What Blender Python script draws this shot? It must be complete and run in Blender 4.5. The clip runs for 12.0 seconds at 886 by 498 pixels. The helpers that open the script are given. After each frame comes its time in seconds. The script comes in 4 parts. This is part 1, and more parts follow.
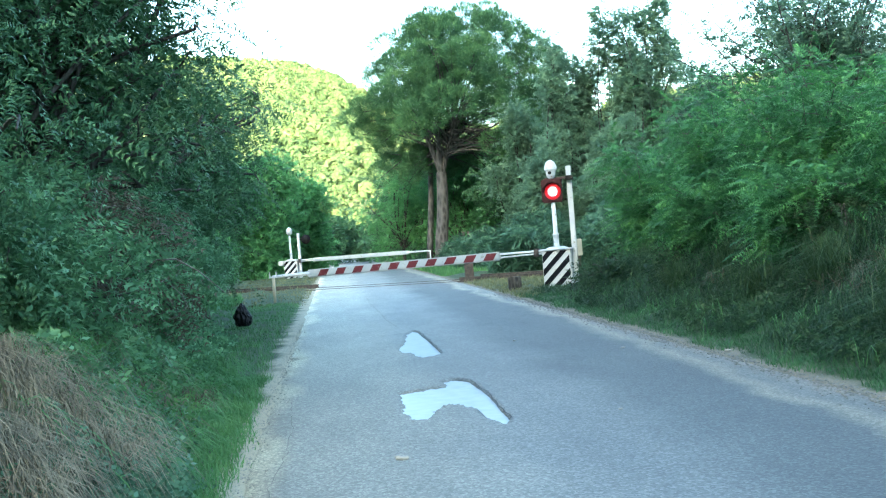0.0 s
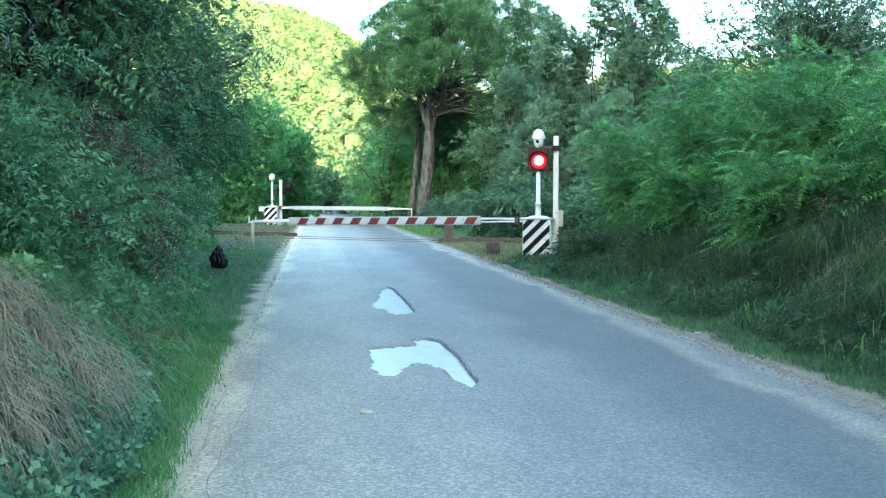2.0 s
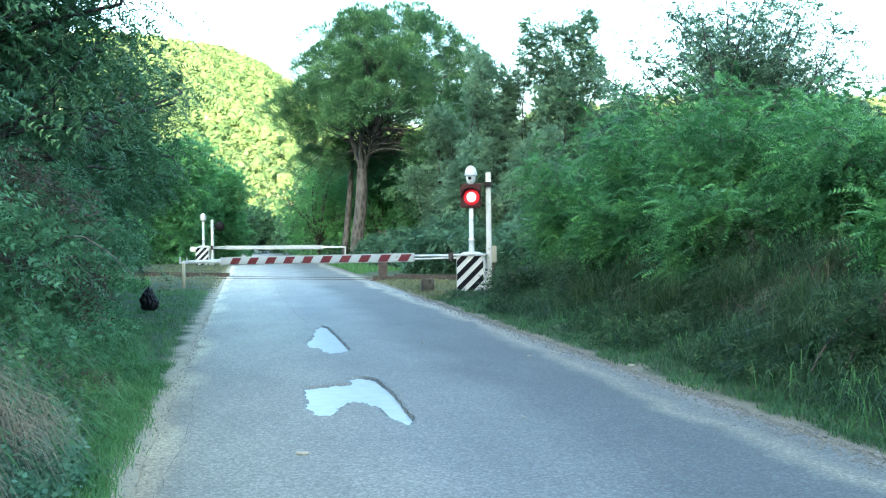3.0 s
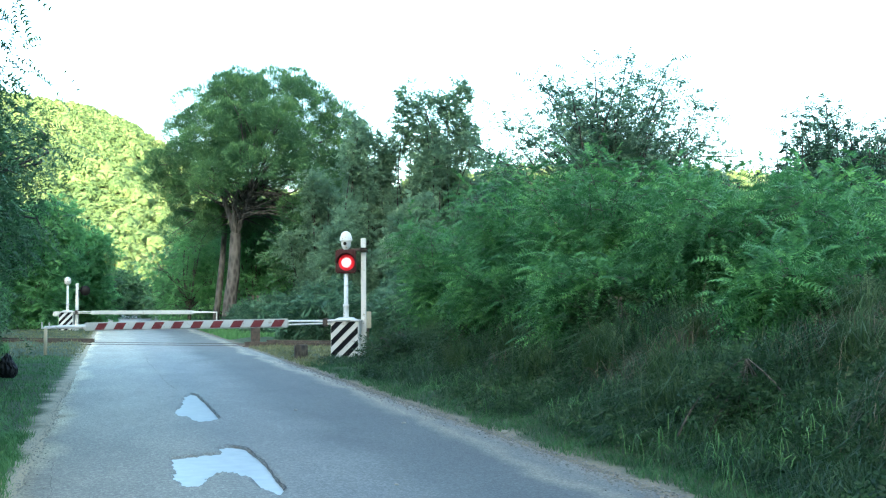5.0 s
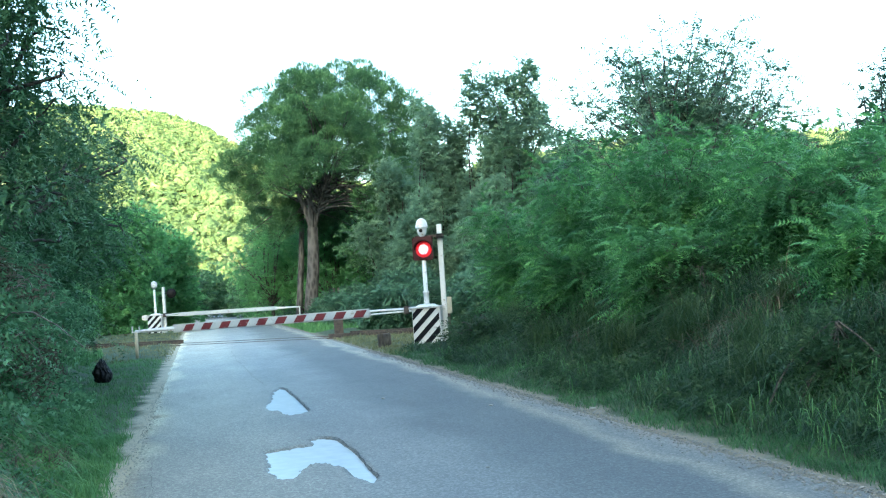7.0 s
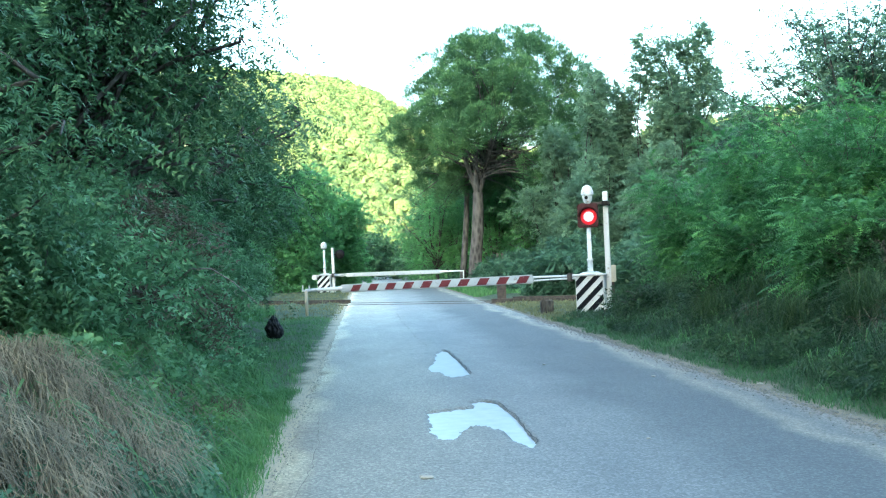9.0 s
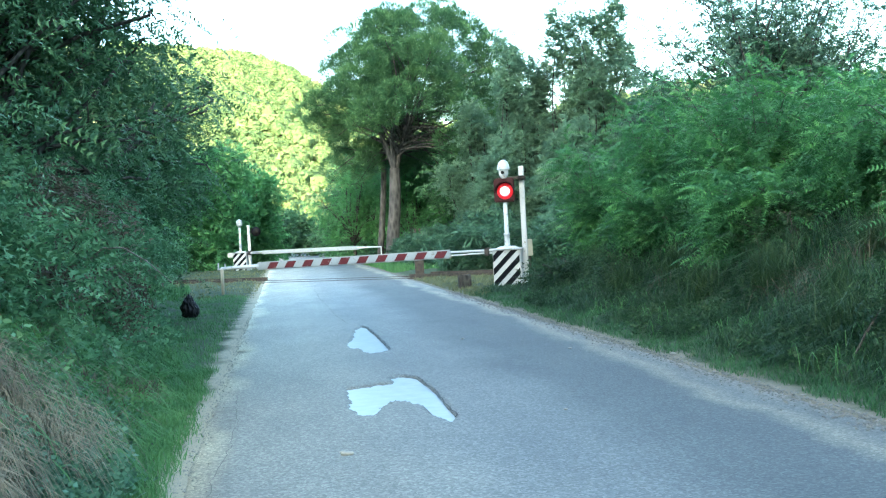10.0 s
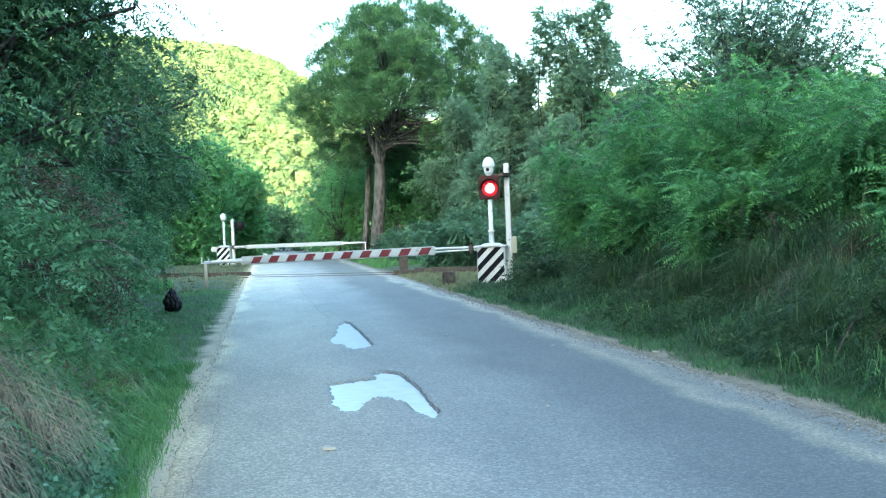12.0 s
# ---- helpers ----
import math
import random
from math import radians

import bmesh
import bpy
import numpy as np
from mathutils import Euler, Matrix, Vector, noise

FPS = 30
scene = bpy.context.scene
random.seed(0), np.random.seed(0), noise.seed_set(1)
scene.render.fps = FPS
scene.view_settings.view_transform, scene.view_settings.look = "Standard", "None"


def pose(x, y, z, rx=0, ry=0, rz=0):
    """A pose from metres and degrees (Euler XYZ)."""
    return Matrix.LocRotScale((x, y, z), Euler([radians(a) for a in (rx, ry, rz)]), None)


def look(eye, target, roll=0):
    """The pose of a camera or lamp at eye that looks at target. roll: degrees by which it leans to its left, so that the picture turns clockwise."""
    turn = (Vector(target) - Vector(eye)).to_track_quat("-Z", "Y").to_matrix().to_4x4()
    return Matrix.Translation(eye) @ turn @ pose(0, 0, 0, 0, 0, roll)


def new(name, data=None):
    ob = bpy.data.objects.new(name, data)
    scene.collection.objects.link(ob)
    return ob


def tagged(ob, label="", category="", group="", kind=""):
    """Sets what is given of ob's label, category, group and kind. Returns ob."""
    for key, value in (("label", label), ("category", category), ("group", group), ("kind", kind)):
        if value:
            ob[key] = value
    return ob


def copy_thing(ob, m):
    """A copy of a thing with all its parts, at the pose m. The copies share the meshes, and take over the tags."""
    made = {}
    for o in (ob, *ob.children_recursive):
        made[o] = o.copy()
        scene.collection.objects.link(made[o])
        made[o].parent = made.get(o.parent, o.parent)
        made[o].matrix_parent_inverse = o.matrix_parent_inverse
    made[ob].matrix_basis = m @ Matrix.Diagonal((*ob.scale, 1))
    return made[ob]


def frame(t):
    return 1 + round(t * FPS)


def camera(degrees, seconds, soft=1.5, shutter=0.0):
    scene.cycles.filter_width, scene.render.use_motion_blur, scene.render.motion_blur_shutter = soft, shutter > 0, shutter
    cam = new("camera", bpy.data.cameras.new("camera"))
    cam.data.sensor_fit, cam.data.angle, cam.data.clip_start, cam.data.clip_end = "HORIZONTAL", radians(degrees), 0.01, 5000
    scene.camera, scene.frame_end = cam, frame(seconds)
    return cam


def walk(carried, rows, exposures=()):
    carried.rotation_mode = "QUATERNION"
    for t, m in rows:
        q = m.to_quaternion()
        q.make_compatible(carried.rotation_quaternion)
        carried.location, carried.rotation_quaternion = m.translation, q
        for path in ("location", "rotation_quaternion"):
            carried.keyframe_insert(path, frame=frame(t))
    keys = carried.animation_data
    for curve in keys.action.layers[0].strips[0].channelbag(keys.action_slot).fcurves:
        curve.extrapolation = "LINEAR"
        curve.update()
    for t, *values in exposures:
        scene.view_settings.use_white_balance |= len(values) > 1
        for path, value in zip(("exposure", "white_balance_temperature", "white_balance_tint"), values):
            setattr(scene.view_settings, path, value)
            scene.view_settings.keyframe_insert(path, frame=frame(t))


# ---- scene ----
cam = camera(45.0, 12.0, soft=1.2)
EYE = Vector((0.0, 0.0, 1.6))


def aim(yaw, pitch, roll):
    """The camera's pose at the standing place, from degrees."""
    y, p = radians(yaw), radians(pitch)
    way = Vector((-math.sin(y) * math.cos(p), math.cos(y) * math.cos(p), math.sin(p)))
    return look(EYE, EYE + way * 10, roll)


PATH = [
    (0.0, (-5.94, -0.61, -4.80)), (0.5, (-8.13, -0.85, -3.08)), (1.0, (-7.02, -1.47, -0.64)), (1.5, (-6.75, -1.70, 0.00)),
    (2.0, (-6.93, -2.78, 0.17)), (2.5, (-7.17, -2.19, 0.29)), (3.0, (-10.47, -0.81, -0.66)), (5.0, (-17.19, 2.65, -0.37)),
    (5.5, (-18.93, 2.71, -1.09)), (6.0, (-18.85, 2.18, -1.15)), (6.5, (-17.85, 1.63, -2.68)), (7.0, (-13.07, 1.90, -3.97)),
    (7.5, (-10.58, 2.72, -4.47)), (7.7, (-8.62, 2.16, -3.33)), (9.3, (-4.11, 0.38, -2.51)), (9.5, (-5.43, 0.12, -2.42)),
    (10.0, (-8.55, -0.95, -3.13)), (10.5, (-9.48, -1.40, -2.28)), (11.0, (-9.47, -1.60, -1.01)), (11.5, (-9.32, -1.40, -1.37)),
    (12.0, (-9.38, -1.18, -2.50)),
]
EXPOSURE, KELVIN, TINT = 3.35, 5800, -4
walk(cam, [(t, aim(*a)) for t, a in PATH], [(t, EXPOSURE + e, KELVIN, TINT) for t, e in ((0.0, 0.0), (3.0, 0.0), (5.0, -0.28), (6.5, -0.28), (7.7, -0.1), (9.3, 0.0), (12.0, 0.0))])

# ---- light: clear sky, low sun behind the camera that the ridge keeps off the road ----
SUN_EL, SUN_AZ = 14.0, 202.0
world = bpy.data.worlds.new("world")
scene.world = world
world.use_nodes = True
wn = world.node_tree.nodes
sky = wn.new("ShaderNodeTexSky")
sky.sky_type, sky.sun_disc = "NISHITA", False
sky.sun_elevation, sky.sun_rotation = radians(SUN_EL), radians(SUN_AZ)
sky.air_density, sky.dust_density, sky.ozone_density = 1.0, 2.5, 1.0
wn["Background"].inputs["Strength"].default_value = 0.15
world.node_tree.links.new(sky.outputs["Color"], wn["Background"].inputs["Color"])

sun = new("sun", bpy.data.lights.new("sun", "SUN"))
sun.data.energy, sun.data.angle, sun.data.color = 2.1, radians(0.5), (1.0, 0.86, 0.62)
toward = Vector((math.sin(radians(SUN_AZ)) * math.cos(radians(SUN_EL)), math.cos(radians(SUN_AZ)) * math.cos(radians(SUN_EL)), math.sin(radians(SUN_EL))))
sun.rotation_euler = toward.to_track_quat("Z", "Y").to_euler()


# ---- materials ----
def mat(name):
    m = bpy.data.materials.new(name)
    m.use_nodes = True
    return m, m.node_tree.nodes, m.node_tree.links, m.node_tree.nodes["Principled BSDF"]


def math_node(n, l, op, a, b=0.0, clamp=False):
    q = n.new("ShaderNodeMath")
    q.operation, q.use_clamp = op, clamp
    for k, v in enumerate((a, b)):
        if isinstance(v, (int, float)):
            q.inputs[k].default_value = v
        else:
            l.new(v, q.inputs[k])
    return q.outputs[0]


def ramp(n, l, fac, stops):
    r = n.new("ShaderNodeValToRGB")
    el = r.color_ramp.elements
    while len(el) < len(stops):
        el.new(0.5)
    for e, (p, c) in zip(el, stops):
        e.position, e.color = p, (*c, 1)
    l.new(fac, r.inputs[0])
    return r.outputs[0]


def noise_node(n, l, scale, detail=4.0, rough=0.55, stretch=None):
    q = n.new("ShaderNodeTexNoise")
    q.inputs["Scale"].default_value, q.inputs["Detail"].default_value, q.inputs["Roughness"].default_value = scale, detail, rough
    g = n.new("ShaderNodeNewGeometry")
    if stretch:
        v = n.new("ShaderNodeVectorMath")
        v.operation = "MULTIPLY"
        v.inputs[1].default_value = stretch
        l.new(g.outputs["Position"], v.inputs[0])
        l.new(v.outputs[0], q.inputs["Vector"])
    else:
        l.new(g.outputs["Position"], q.inputs["Vector"])
    return q.outputs["Fac"]


def mix(n, l, fac, a, b, blend="MIX"):
    q = n.new("ShaderNodeMix")
    q.data_type, q.blend_type = "RGBA", blend
    if isinstance(fac, (int, float)):
        q.inputs[0].default_value = fac
    else:
        l.new(fac, q.inputs[0])
    for k, v in ((6, a), (7, b)):
        if isinstance(v, tuple):
            q.inputs[k].default_value = (*v, 1)
        else:
            l.new(v, q.inputs[k])
    return q.outputs[2]


def bump(n, l, b, height, strength, dist):
    q = n.new("ShaderNodeBump")
    q.inputs["Strength"].default_value, q.inputs["Distance"].default_value = strength, dist
    l.new(height, q.inputs["Height"])
    l.new(q.outputs[0], b.inputs["Normal"])


def leaf_mat(name, dark, mid, light, gloss=0.6, through_light=0.35, patch=0.6):
    """Leaves: each blade its own shade, patches of the crown lighter or yellower, light shining through."""
    m, n, l, b = mat(name)
    geo = n.new("ShaderNodeNewGeometry")
    big = noise_node(n, l, patch, 2.0)
    f = math_node(n, l, "ADD", math_node(n, l, "MULTIPLY", geo.outputs["Random Per Island"], 0.4), math_node(n, l, "MULTIPLY", math_node(n, l, "SUBTRACT", big, 0.34), 1.5), True)
    col = ramp(n, l, f, [(0.0, dark), (0.5, mid), (1.0, light)])
    l.new(col, b.inputs["Base Color"])
    b.inputs["Roughness"].default_value = gloss
    b.inputs["Specular IOR Level"].default_value = 0.14
    tr = n.new("ShaderNodeBsdfTranslucent")
    l.new(mix(n, l, 0.35, col, light), tr.inputs["Color"])
    ms = n.new("ShaderNodeMixShader")
    ms.inputs[0].default_value = through_light
    l.new(b.outputs[0], ms.inputs[1])
    l.new(tr.outputs[0], ms.inputs[2])
    l.new(ms.outputs[0], n["Material Output"].inputs["Surface"])
    return m


def bark_mat(name, a, c, scale=14.0):
    m, n, l, b = mat(name)
    v = n.new("ShaderNodeTexVoronoi")
    v.inputs["Scale"].default_value = scale
    g = n.new("ShaderNodeNewGeometry")
    q = n.new("ShaderNodeVectorMath")
    q.operation, q.inputs[1].default_value = "MULTIPLY", (1, 1, 0.35)
    l.new(g.outputs["Position"], q.inputs[0])
    l.new(q.outputs[0], v.inputs["Vector"])
    f = math_node(n, l, "ADD", v.outputs["Distance"], math_node(n, l, "MULTIPLY", noise_node(n, l, 3.0), 0.5))
    l.new(ramp(n, l, f, [(0.4, a), (1.0, c)]), b.inputs["Base Color"])
    b.inputs["Roughness"].default_value = 0.9
    bump(n, l, b, v.outputs["Distance"], 1.0, 0.05)
    return m


def paint_mat(name, base, worn, rough=0.45, amount=0.62, scale=9.0, shine=0.4):
    m, n, l, b = mat(name)
    w = noise_node(n, l, scale, 8.0, 0.7)
    d = noise_node(n, l, 2.2, 3.0, 0.5, (1, 1, 0.3))
    c = mix(n, l, ramp(n, l, w, [(amount, (0, 0, 0)), (amount + 0.06, (1, 1, 1))]), base, worn)
    c = mix(n, l, math_node(n, l, "MULTIPLY", d, 0.35), c, tuple(v * 0.55 for v in base))
    l.new(c, b.inputs["Base Color"])
    b.inputs["Roughness"].default_value = rough
    b.inputs["Specular IOR Level"].default_value = shine
    bump(n, l, b, w, 0.15, 0.004)
    return m


M_WHITE = paint_mat("white_paint", (0.484, 0.5, 0.5), (0.242, 0.21, 0.161), amount=0.585)
M_PANEL = paint_mat("grey_white_panel", (0.33, 0.36, 0.36), (0.2, 0.19, 0.16), 0.5, 0.6)
M_BLACK = paint_mat("black_paint", (0.004, 0.0045, 0.007), (0.03, 0.03, 0.03), 0.7, 0.68, shine=0.12)
M_RED = paint_mat("red_reflective_film", (0.105, 0.018, 0.022), (0.2, 0.15, 0.14), 0.45, 0.58, 6.0, 0.25)
M_DARK = paint_mat("dark_metal", (0.006, 0.005, 0.005), (0.03, 0.018, 0.014), 0.6, shine=0.15)
M_RUST = paint_mat("rusty_steel", (0.06, 0.0448, 0.036), (0.028, 0.0224, 0.0192), 0.75, 0.5)
M_CONCRETE = paint_mat("weathered_concrete", (0.3, 0.28, 0.24), (0.16, 0.15, 0.12), 0.9, 0.55)
M_WOOD = paint_mat("grey_weathered_wood", (0.112, 0.092, 0.072), (0.056, 0.0464, 0.036), 0.85, 0.5)
M_CREAM = paint_mat("cream_plastic", (0.413, 0.375, 0.285), (0.225, 0.195, 0.15), 0.6)
M_BAG = paint_mat("black_plastic_film", (0.006, 0.006, 0.008), (0.02, 0.02, 0.02), 0.42, 0.7, shine=0.25)
M_RIM_SHADE = paint_mat("rim_shade_asphalt", (0.035, 0.035, 0.037), (0.08, 0.08, 0.08), 0.9, 0.6)
M_CRACK = paint_mat("crack_dirt", (0.09, 0.09, 0.085), (0.13, 0.12, 0.1), 0.95, 0.5)
M_GRAVEL = paint_mat("grey_gravel", (0.15, 0.15, 0.138), (0.2, 0.196, 0.185), 0.9, 0.5)
M_PALE = paint_mat("pale_pebble", (0.27, 0.262, 0.225), (0.19, 0.18, 0.155), 0.8)
M_BARK = bark_mat("pine_bark", (0.022, 0.02, 0.019), (0.098, 0.09, 0.083), 6.0)
M_DEAD = bark_mat("dead_twig_bark", (0.096, 0.08, 0.072), (0.224, 0.2, 0.176))
M_TWIG = bark_mat("brown_bark", (0.022, 0.02, 0.017), (0.07, 0.063, 0.054))

m, n, l, b = mat("red_lens")
b.inputs["Base Color"].default_value = (0.6, 0.01, 0.02, 1)
b.inputs["Emission Color"].default_value = (1.0, 0.015, 0.04, 1)
b.inputs["Emission Strength"].default_value = 0.03
M_LENS = m
# dark housing coloured maroon to stand for the lamp's red glow on it
M_HOUSING = paint_mat("glow_tinted_housing", (0.035, 0.006, 0.007), (0.05, 0.02, 0.018), 0.55, shine=0.2)
m, n, l, b = mat("lit_bulb")
b.inputs["Emission Color"].default_value = (1.0, 0.3, 0.36, 1)
b.inputs["Emission Strength"].default_value = 3.0
M_BULB = m
m, n, l, b = mat("lit_lens_glow")
b.inputs["Emission Color"].default_value = (1.0, 0.06, 0.1, 1)
b.inputs["Emission Strength"].default_value = 0.28
M_GLOW = m

M_ROBINIA = leaf_mat("robinia_leaf", (0.026, 0.072, 0.034), (0.06, 0.165, 0.058), (0.17, 0.37, 0.1), 0.5, 0.26, 1.5)
M_BROAD = leaf_mat("far_broadleaf", (0.06, 0.155, 0.07), (0.125, 0.3, 0.115), (0.23, 0.45, 0.16), patch=0.8)
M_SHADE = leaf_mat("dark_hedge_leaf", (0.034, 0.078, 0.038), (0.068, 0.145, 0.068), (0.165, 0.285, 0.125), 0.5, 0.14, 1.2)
M_HEDGE = leaf_mat("hedge_leaf", (0.054, 0.122, 0.06), (0.125, 0.245, 0.118), (0.25, 0.42, 0.2), 0.5, 0.2, 1.6)
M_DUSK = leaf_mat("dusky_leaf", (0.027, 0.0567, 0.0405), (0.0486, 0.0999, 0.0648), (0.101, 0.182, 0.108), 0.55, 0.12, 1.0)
M_PINE = leaf_mat("pine_needle", (0.042, 0.092, 0.052), (0.09, 0.185, 0.078), (0.19, 0.33, 0.11), 0.55, 0.2, 0.8)
M_POPLAR = leaf_mat("poplar_leaf", (0.085, 0.145, 0.095), (0.15, 0.24, 0.15), (0.26, 0.38, 0.23), 0.6, 0.5)
M_ELM = leaf_mat("elm_leaf", (0.055, 0.1, 0.07), (0.1, 0.175, 0.11), (0.19, 0.29, 0.175), 0.55, 0.3, 1.0)
M_BRAMBLE = leaf_mat("bramble_leaf", (0.0313, 0.0697, 0.0418), (0.0558, 0.119, 0.0697), (0.105, 0.174, 0.105), 0.4, 0.2, 1.5)
M_IVY = leaf_mat("creeper_leaf", (0.05, 0.11, 0.062), (0.105, 0.2, 0.12), (0.21, 0.34, 0.21), 0.5, 0.2, 2.5)
M_GRASS = leaf_mat("green_grass", (0.05, 0.125, 0.048), (0.092, 0.205, 0.07), (0.16, 0.285, 0.105), 0.5, 0.3, 1.2)
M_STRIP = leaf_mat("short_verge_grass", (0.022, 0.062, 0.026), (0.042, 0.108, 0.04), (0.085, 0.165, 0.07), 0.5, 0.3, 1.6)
# very dark greens: the shade below the thicket is put into these leaves
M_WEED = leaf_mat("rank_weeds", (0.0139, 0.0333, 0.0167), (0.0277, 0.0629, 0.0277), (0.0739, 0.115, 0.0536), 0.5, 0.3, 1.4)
M_TUSSOCK = leaf_mat("tussock_grass", (0.024, 0.055, 0.024), (0.055, 0.105, 0.042), (0.13, 0.165, 0.08), 0.5, 0.3, 1.8)
M_DRYGREEN = leaf_mat("dry_greenish_grass", (0.0864, 0.101, 0.048), (0.144, 0.154, 0.0768), (0.24, 0.23, 0.125), 0.7, 0.2, 1.5)
M_STRAW = leaf_mat("dry_straw", (0.085, 0.074, 0.05), (0.2, 0.175, 0.12), (0.36, 0.32, 0.22), 0.7, 0.2, 2.6)
M_BROWN = leaf_mat("withered_leaf", (0.06, 0.05, 0.036), (0.12, 0.1, 0.07), (0.2, 0.17, 0.12), 0.7, 0.2, 2.0)

# ground: soil, thin grass, and sand beside the asphalt
m, n, l, b = mat("verge_ground")
geo = n.new("ShaderNodeNewGeometry")
sep = n.new("ShaderNodeSeparateXYZ")
l.new(geo.outputs["Position"], sep.inputs[0])
off = math_node(n, l, "ABSOLUTE", math_node(n, l, "SUBTRACT", sep.outputs["X"], 1.8))
off = math_node(n, l, "ADD", off, math_node(n, l, "MULTIPLY", math_node(n, l, "SUBTRACT", noise_node(n, l, 1.1, 6.0, 0.65), 0.5), 1.0))
sandy = ramp(n, l, math_node(n, l, "MULTIPLY", off, 0.2), [(0.535, (1, 1, 1)), (0.58, (0, 0, 0))])
grit = noise_node(n, l, 60.0, 6.0, 0.7)
soil = ramp(n, l, noise_node(n, l, 2.5, 8.0, 0.7), [(0.3, (0.02, 0.034, 0.014)), (0.55, (0.032, 0.058, 0.022)), (0.75, (0.06, 0.06, 0.034))])
sand = ramp(n, l, grit, [(0.25, (0.23, 0.21, 0.145)), (0.75, (0.39, 0.355, 0.26))])
earth = ramp(n, l, grit, [(0.25, (0.09, 0.08, 0.058)), (0.75, (0.2, 0.18, 0.135))])
sand = mix(n, l, math_node(n, l, "GREATER_THAN", sep.outputs["X"], 1.8), sand, earth)
l.new(mix(n, l, sandy, soil, sand), b.inputs["Base Color"])
b.inputs["Roughness"].default_value = 0.95
bump(n, l, b, grit, 0.6, 0.03)
M_GROUND = m

# asphalt: grey aggregate, pale dusty wheel lanes, dark seams
m, n, l, b = mat("worn_asphalt")
geo = n.new("ShaderNodeNewGeometry")
sep = n.new("ShaderNodeSeparateXYZ")
l.new(geo.outputs["Position"], sep.inputs[0])
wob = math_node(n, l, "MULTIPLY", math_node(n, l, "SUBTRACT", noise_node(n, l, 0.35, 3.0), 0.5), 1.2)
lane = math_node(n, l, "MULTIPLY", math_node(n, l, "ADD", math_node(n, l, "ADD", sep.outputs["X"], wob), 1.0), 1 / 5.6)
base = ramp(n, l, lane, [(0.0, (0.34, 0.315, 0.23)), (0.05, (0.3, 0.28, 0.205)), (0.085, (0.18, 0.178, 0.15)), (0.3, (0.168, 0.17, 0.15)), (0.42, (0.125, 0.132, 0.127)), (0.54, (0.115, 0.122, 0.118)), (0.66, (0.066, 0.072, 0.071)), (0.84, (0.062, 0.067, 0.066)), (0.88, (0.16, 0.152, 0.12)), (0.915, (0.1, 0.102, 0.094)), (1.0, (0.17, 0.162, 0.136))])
stone = n.new("ShaderNodeTexVoronoi")
stone.inputs["Scale"].default_value = 58.0
l.new(geo.outputs["Position"], stone.inputs["Vector"])
rnd = n.new("ShaderNodeSeparateColor")
l.new(stone.outputs["Color"], rnd.inputs[0])
c = mix(n, l, 0.75, base, ramp(n, l, rnd.outputs[0], [(0.0, (0.5, 0.5, 0.51)), (0.65, (0.96, 0.96, 0.96)), (1.0, (1.6, 1.6, 1.55))]), "MULTIPLY")
c = mix(n, l, 0.6, c, ramp(n, l, noise_node(n, l, 1.3, 6.0, 0.6, (1, 0.35, 1)), [(0.3, (0.72, 0.73, 0.76)), (0.7, (1.25, 1.24, 1.2))]), "MULTIPLY")
# far asphalt lightened: grazing skylight sheen put into the base colour
far_sheen = ramp(n, l, math_node(n, l, "MULTIPLY", sep.outputs["Y"], 0.02), [(0.24, (1, 1, 1)), (0.6, (1.9, 1.9, 1.88))])
c = mix(n, l, 1.0, c, far_sheen, "MULTIPLY")
l.new(c, b.inputs["Base Color"])
b.inputs["Roughness"].default_value = 0.72
b.inputs["Specular IOR Level"].default_value = 0.4
bump(n, l, b, stone.outputs["Distance"], 0.25, 0.008)
M_ASPHALT = m

m, n, l, b = mat("milky_water")
l.new(ramp(n, l, noise_node(n, l, 7.0, 5.0), [(0.3, (0.235, 0.28, 0.315)), (0.7, (0.34, 0.38, 0.405))]), b.inputs["Base Color"])
b.inputs["Roughness"].default_value = 0.3
bump(n, l, b, noise_node(n, l, 20.0, 4.0), 0.1, 0.01)
M_MILK = m

m, n, l, b = mat("sunlit_woods")
tone = math_node(n, l, "ADD", math_node(n, l, "MULTIPLY", noise_node(n, l, 0.8, 6.0, 0.7), 0.55), math_node(n, l, "MULTIPLY", noise_node(n, l, 0.06, 3.0), 0.5))
geo = n.new("ShaderNodeNewGeometry")
tone = math_node(n, l, "ADD", tone, math_node(n, l, "MULTIPLY", math_node(n, l, "SUBTRACT", geo.outputs["Random Per Island"], 0.5), 0.2))
l.new(ramp(n, l, tone, [(0.36, (0.085, 0.135, 0.052)), (0.5, (0.135, 0.195, 0.072)), (0.62, (0.19, 0.245, 0.088)), (0.7, (0.27, 0.285, 0.125))]), b.inputs["Base Color"])
b.inputs["Roughness"].default_value = 0.9
b.inputs["Specular IOR Level"].default_value = 0.1
bump(n, l, b, noise_node(n, l, 2.0, 6.0, 0.8), 0.6, 0.8)
M_WOODS = m
m, n, l, b = mat("hillside")
l.new(ramp(n, l, noise_node(n, l, 0.03, 6.0, 0.6), [(0.3, (0.13, 0.19, 0.05)), (0.5, (0.19, 0.25, 0.07)), (0.7, (0.38, 0.35, 0.16))]), b.inputs["Base Color"])
b.inputs["Roughness"].default_value = 0.95
bump(n, l, b, noise_node(n, l, 0.15, 6.0, 0.7), 1.0, 4.0)
M_HILL = m
m, n, l, b = mat("meadow")
l.new(ramp(n, l, noise_node(n, l, 0.2, 4.0), [(0.3, (0.13, 0.3, 0.05)), (0.7, (0.2, 0.4, 0.07))]), b.inputs["Base Color"])
b.inputs["Roughness"].default_value = 0.9
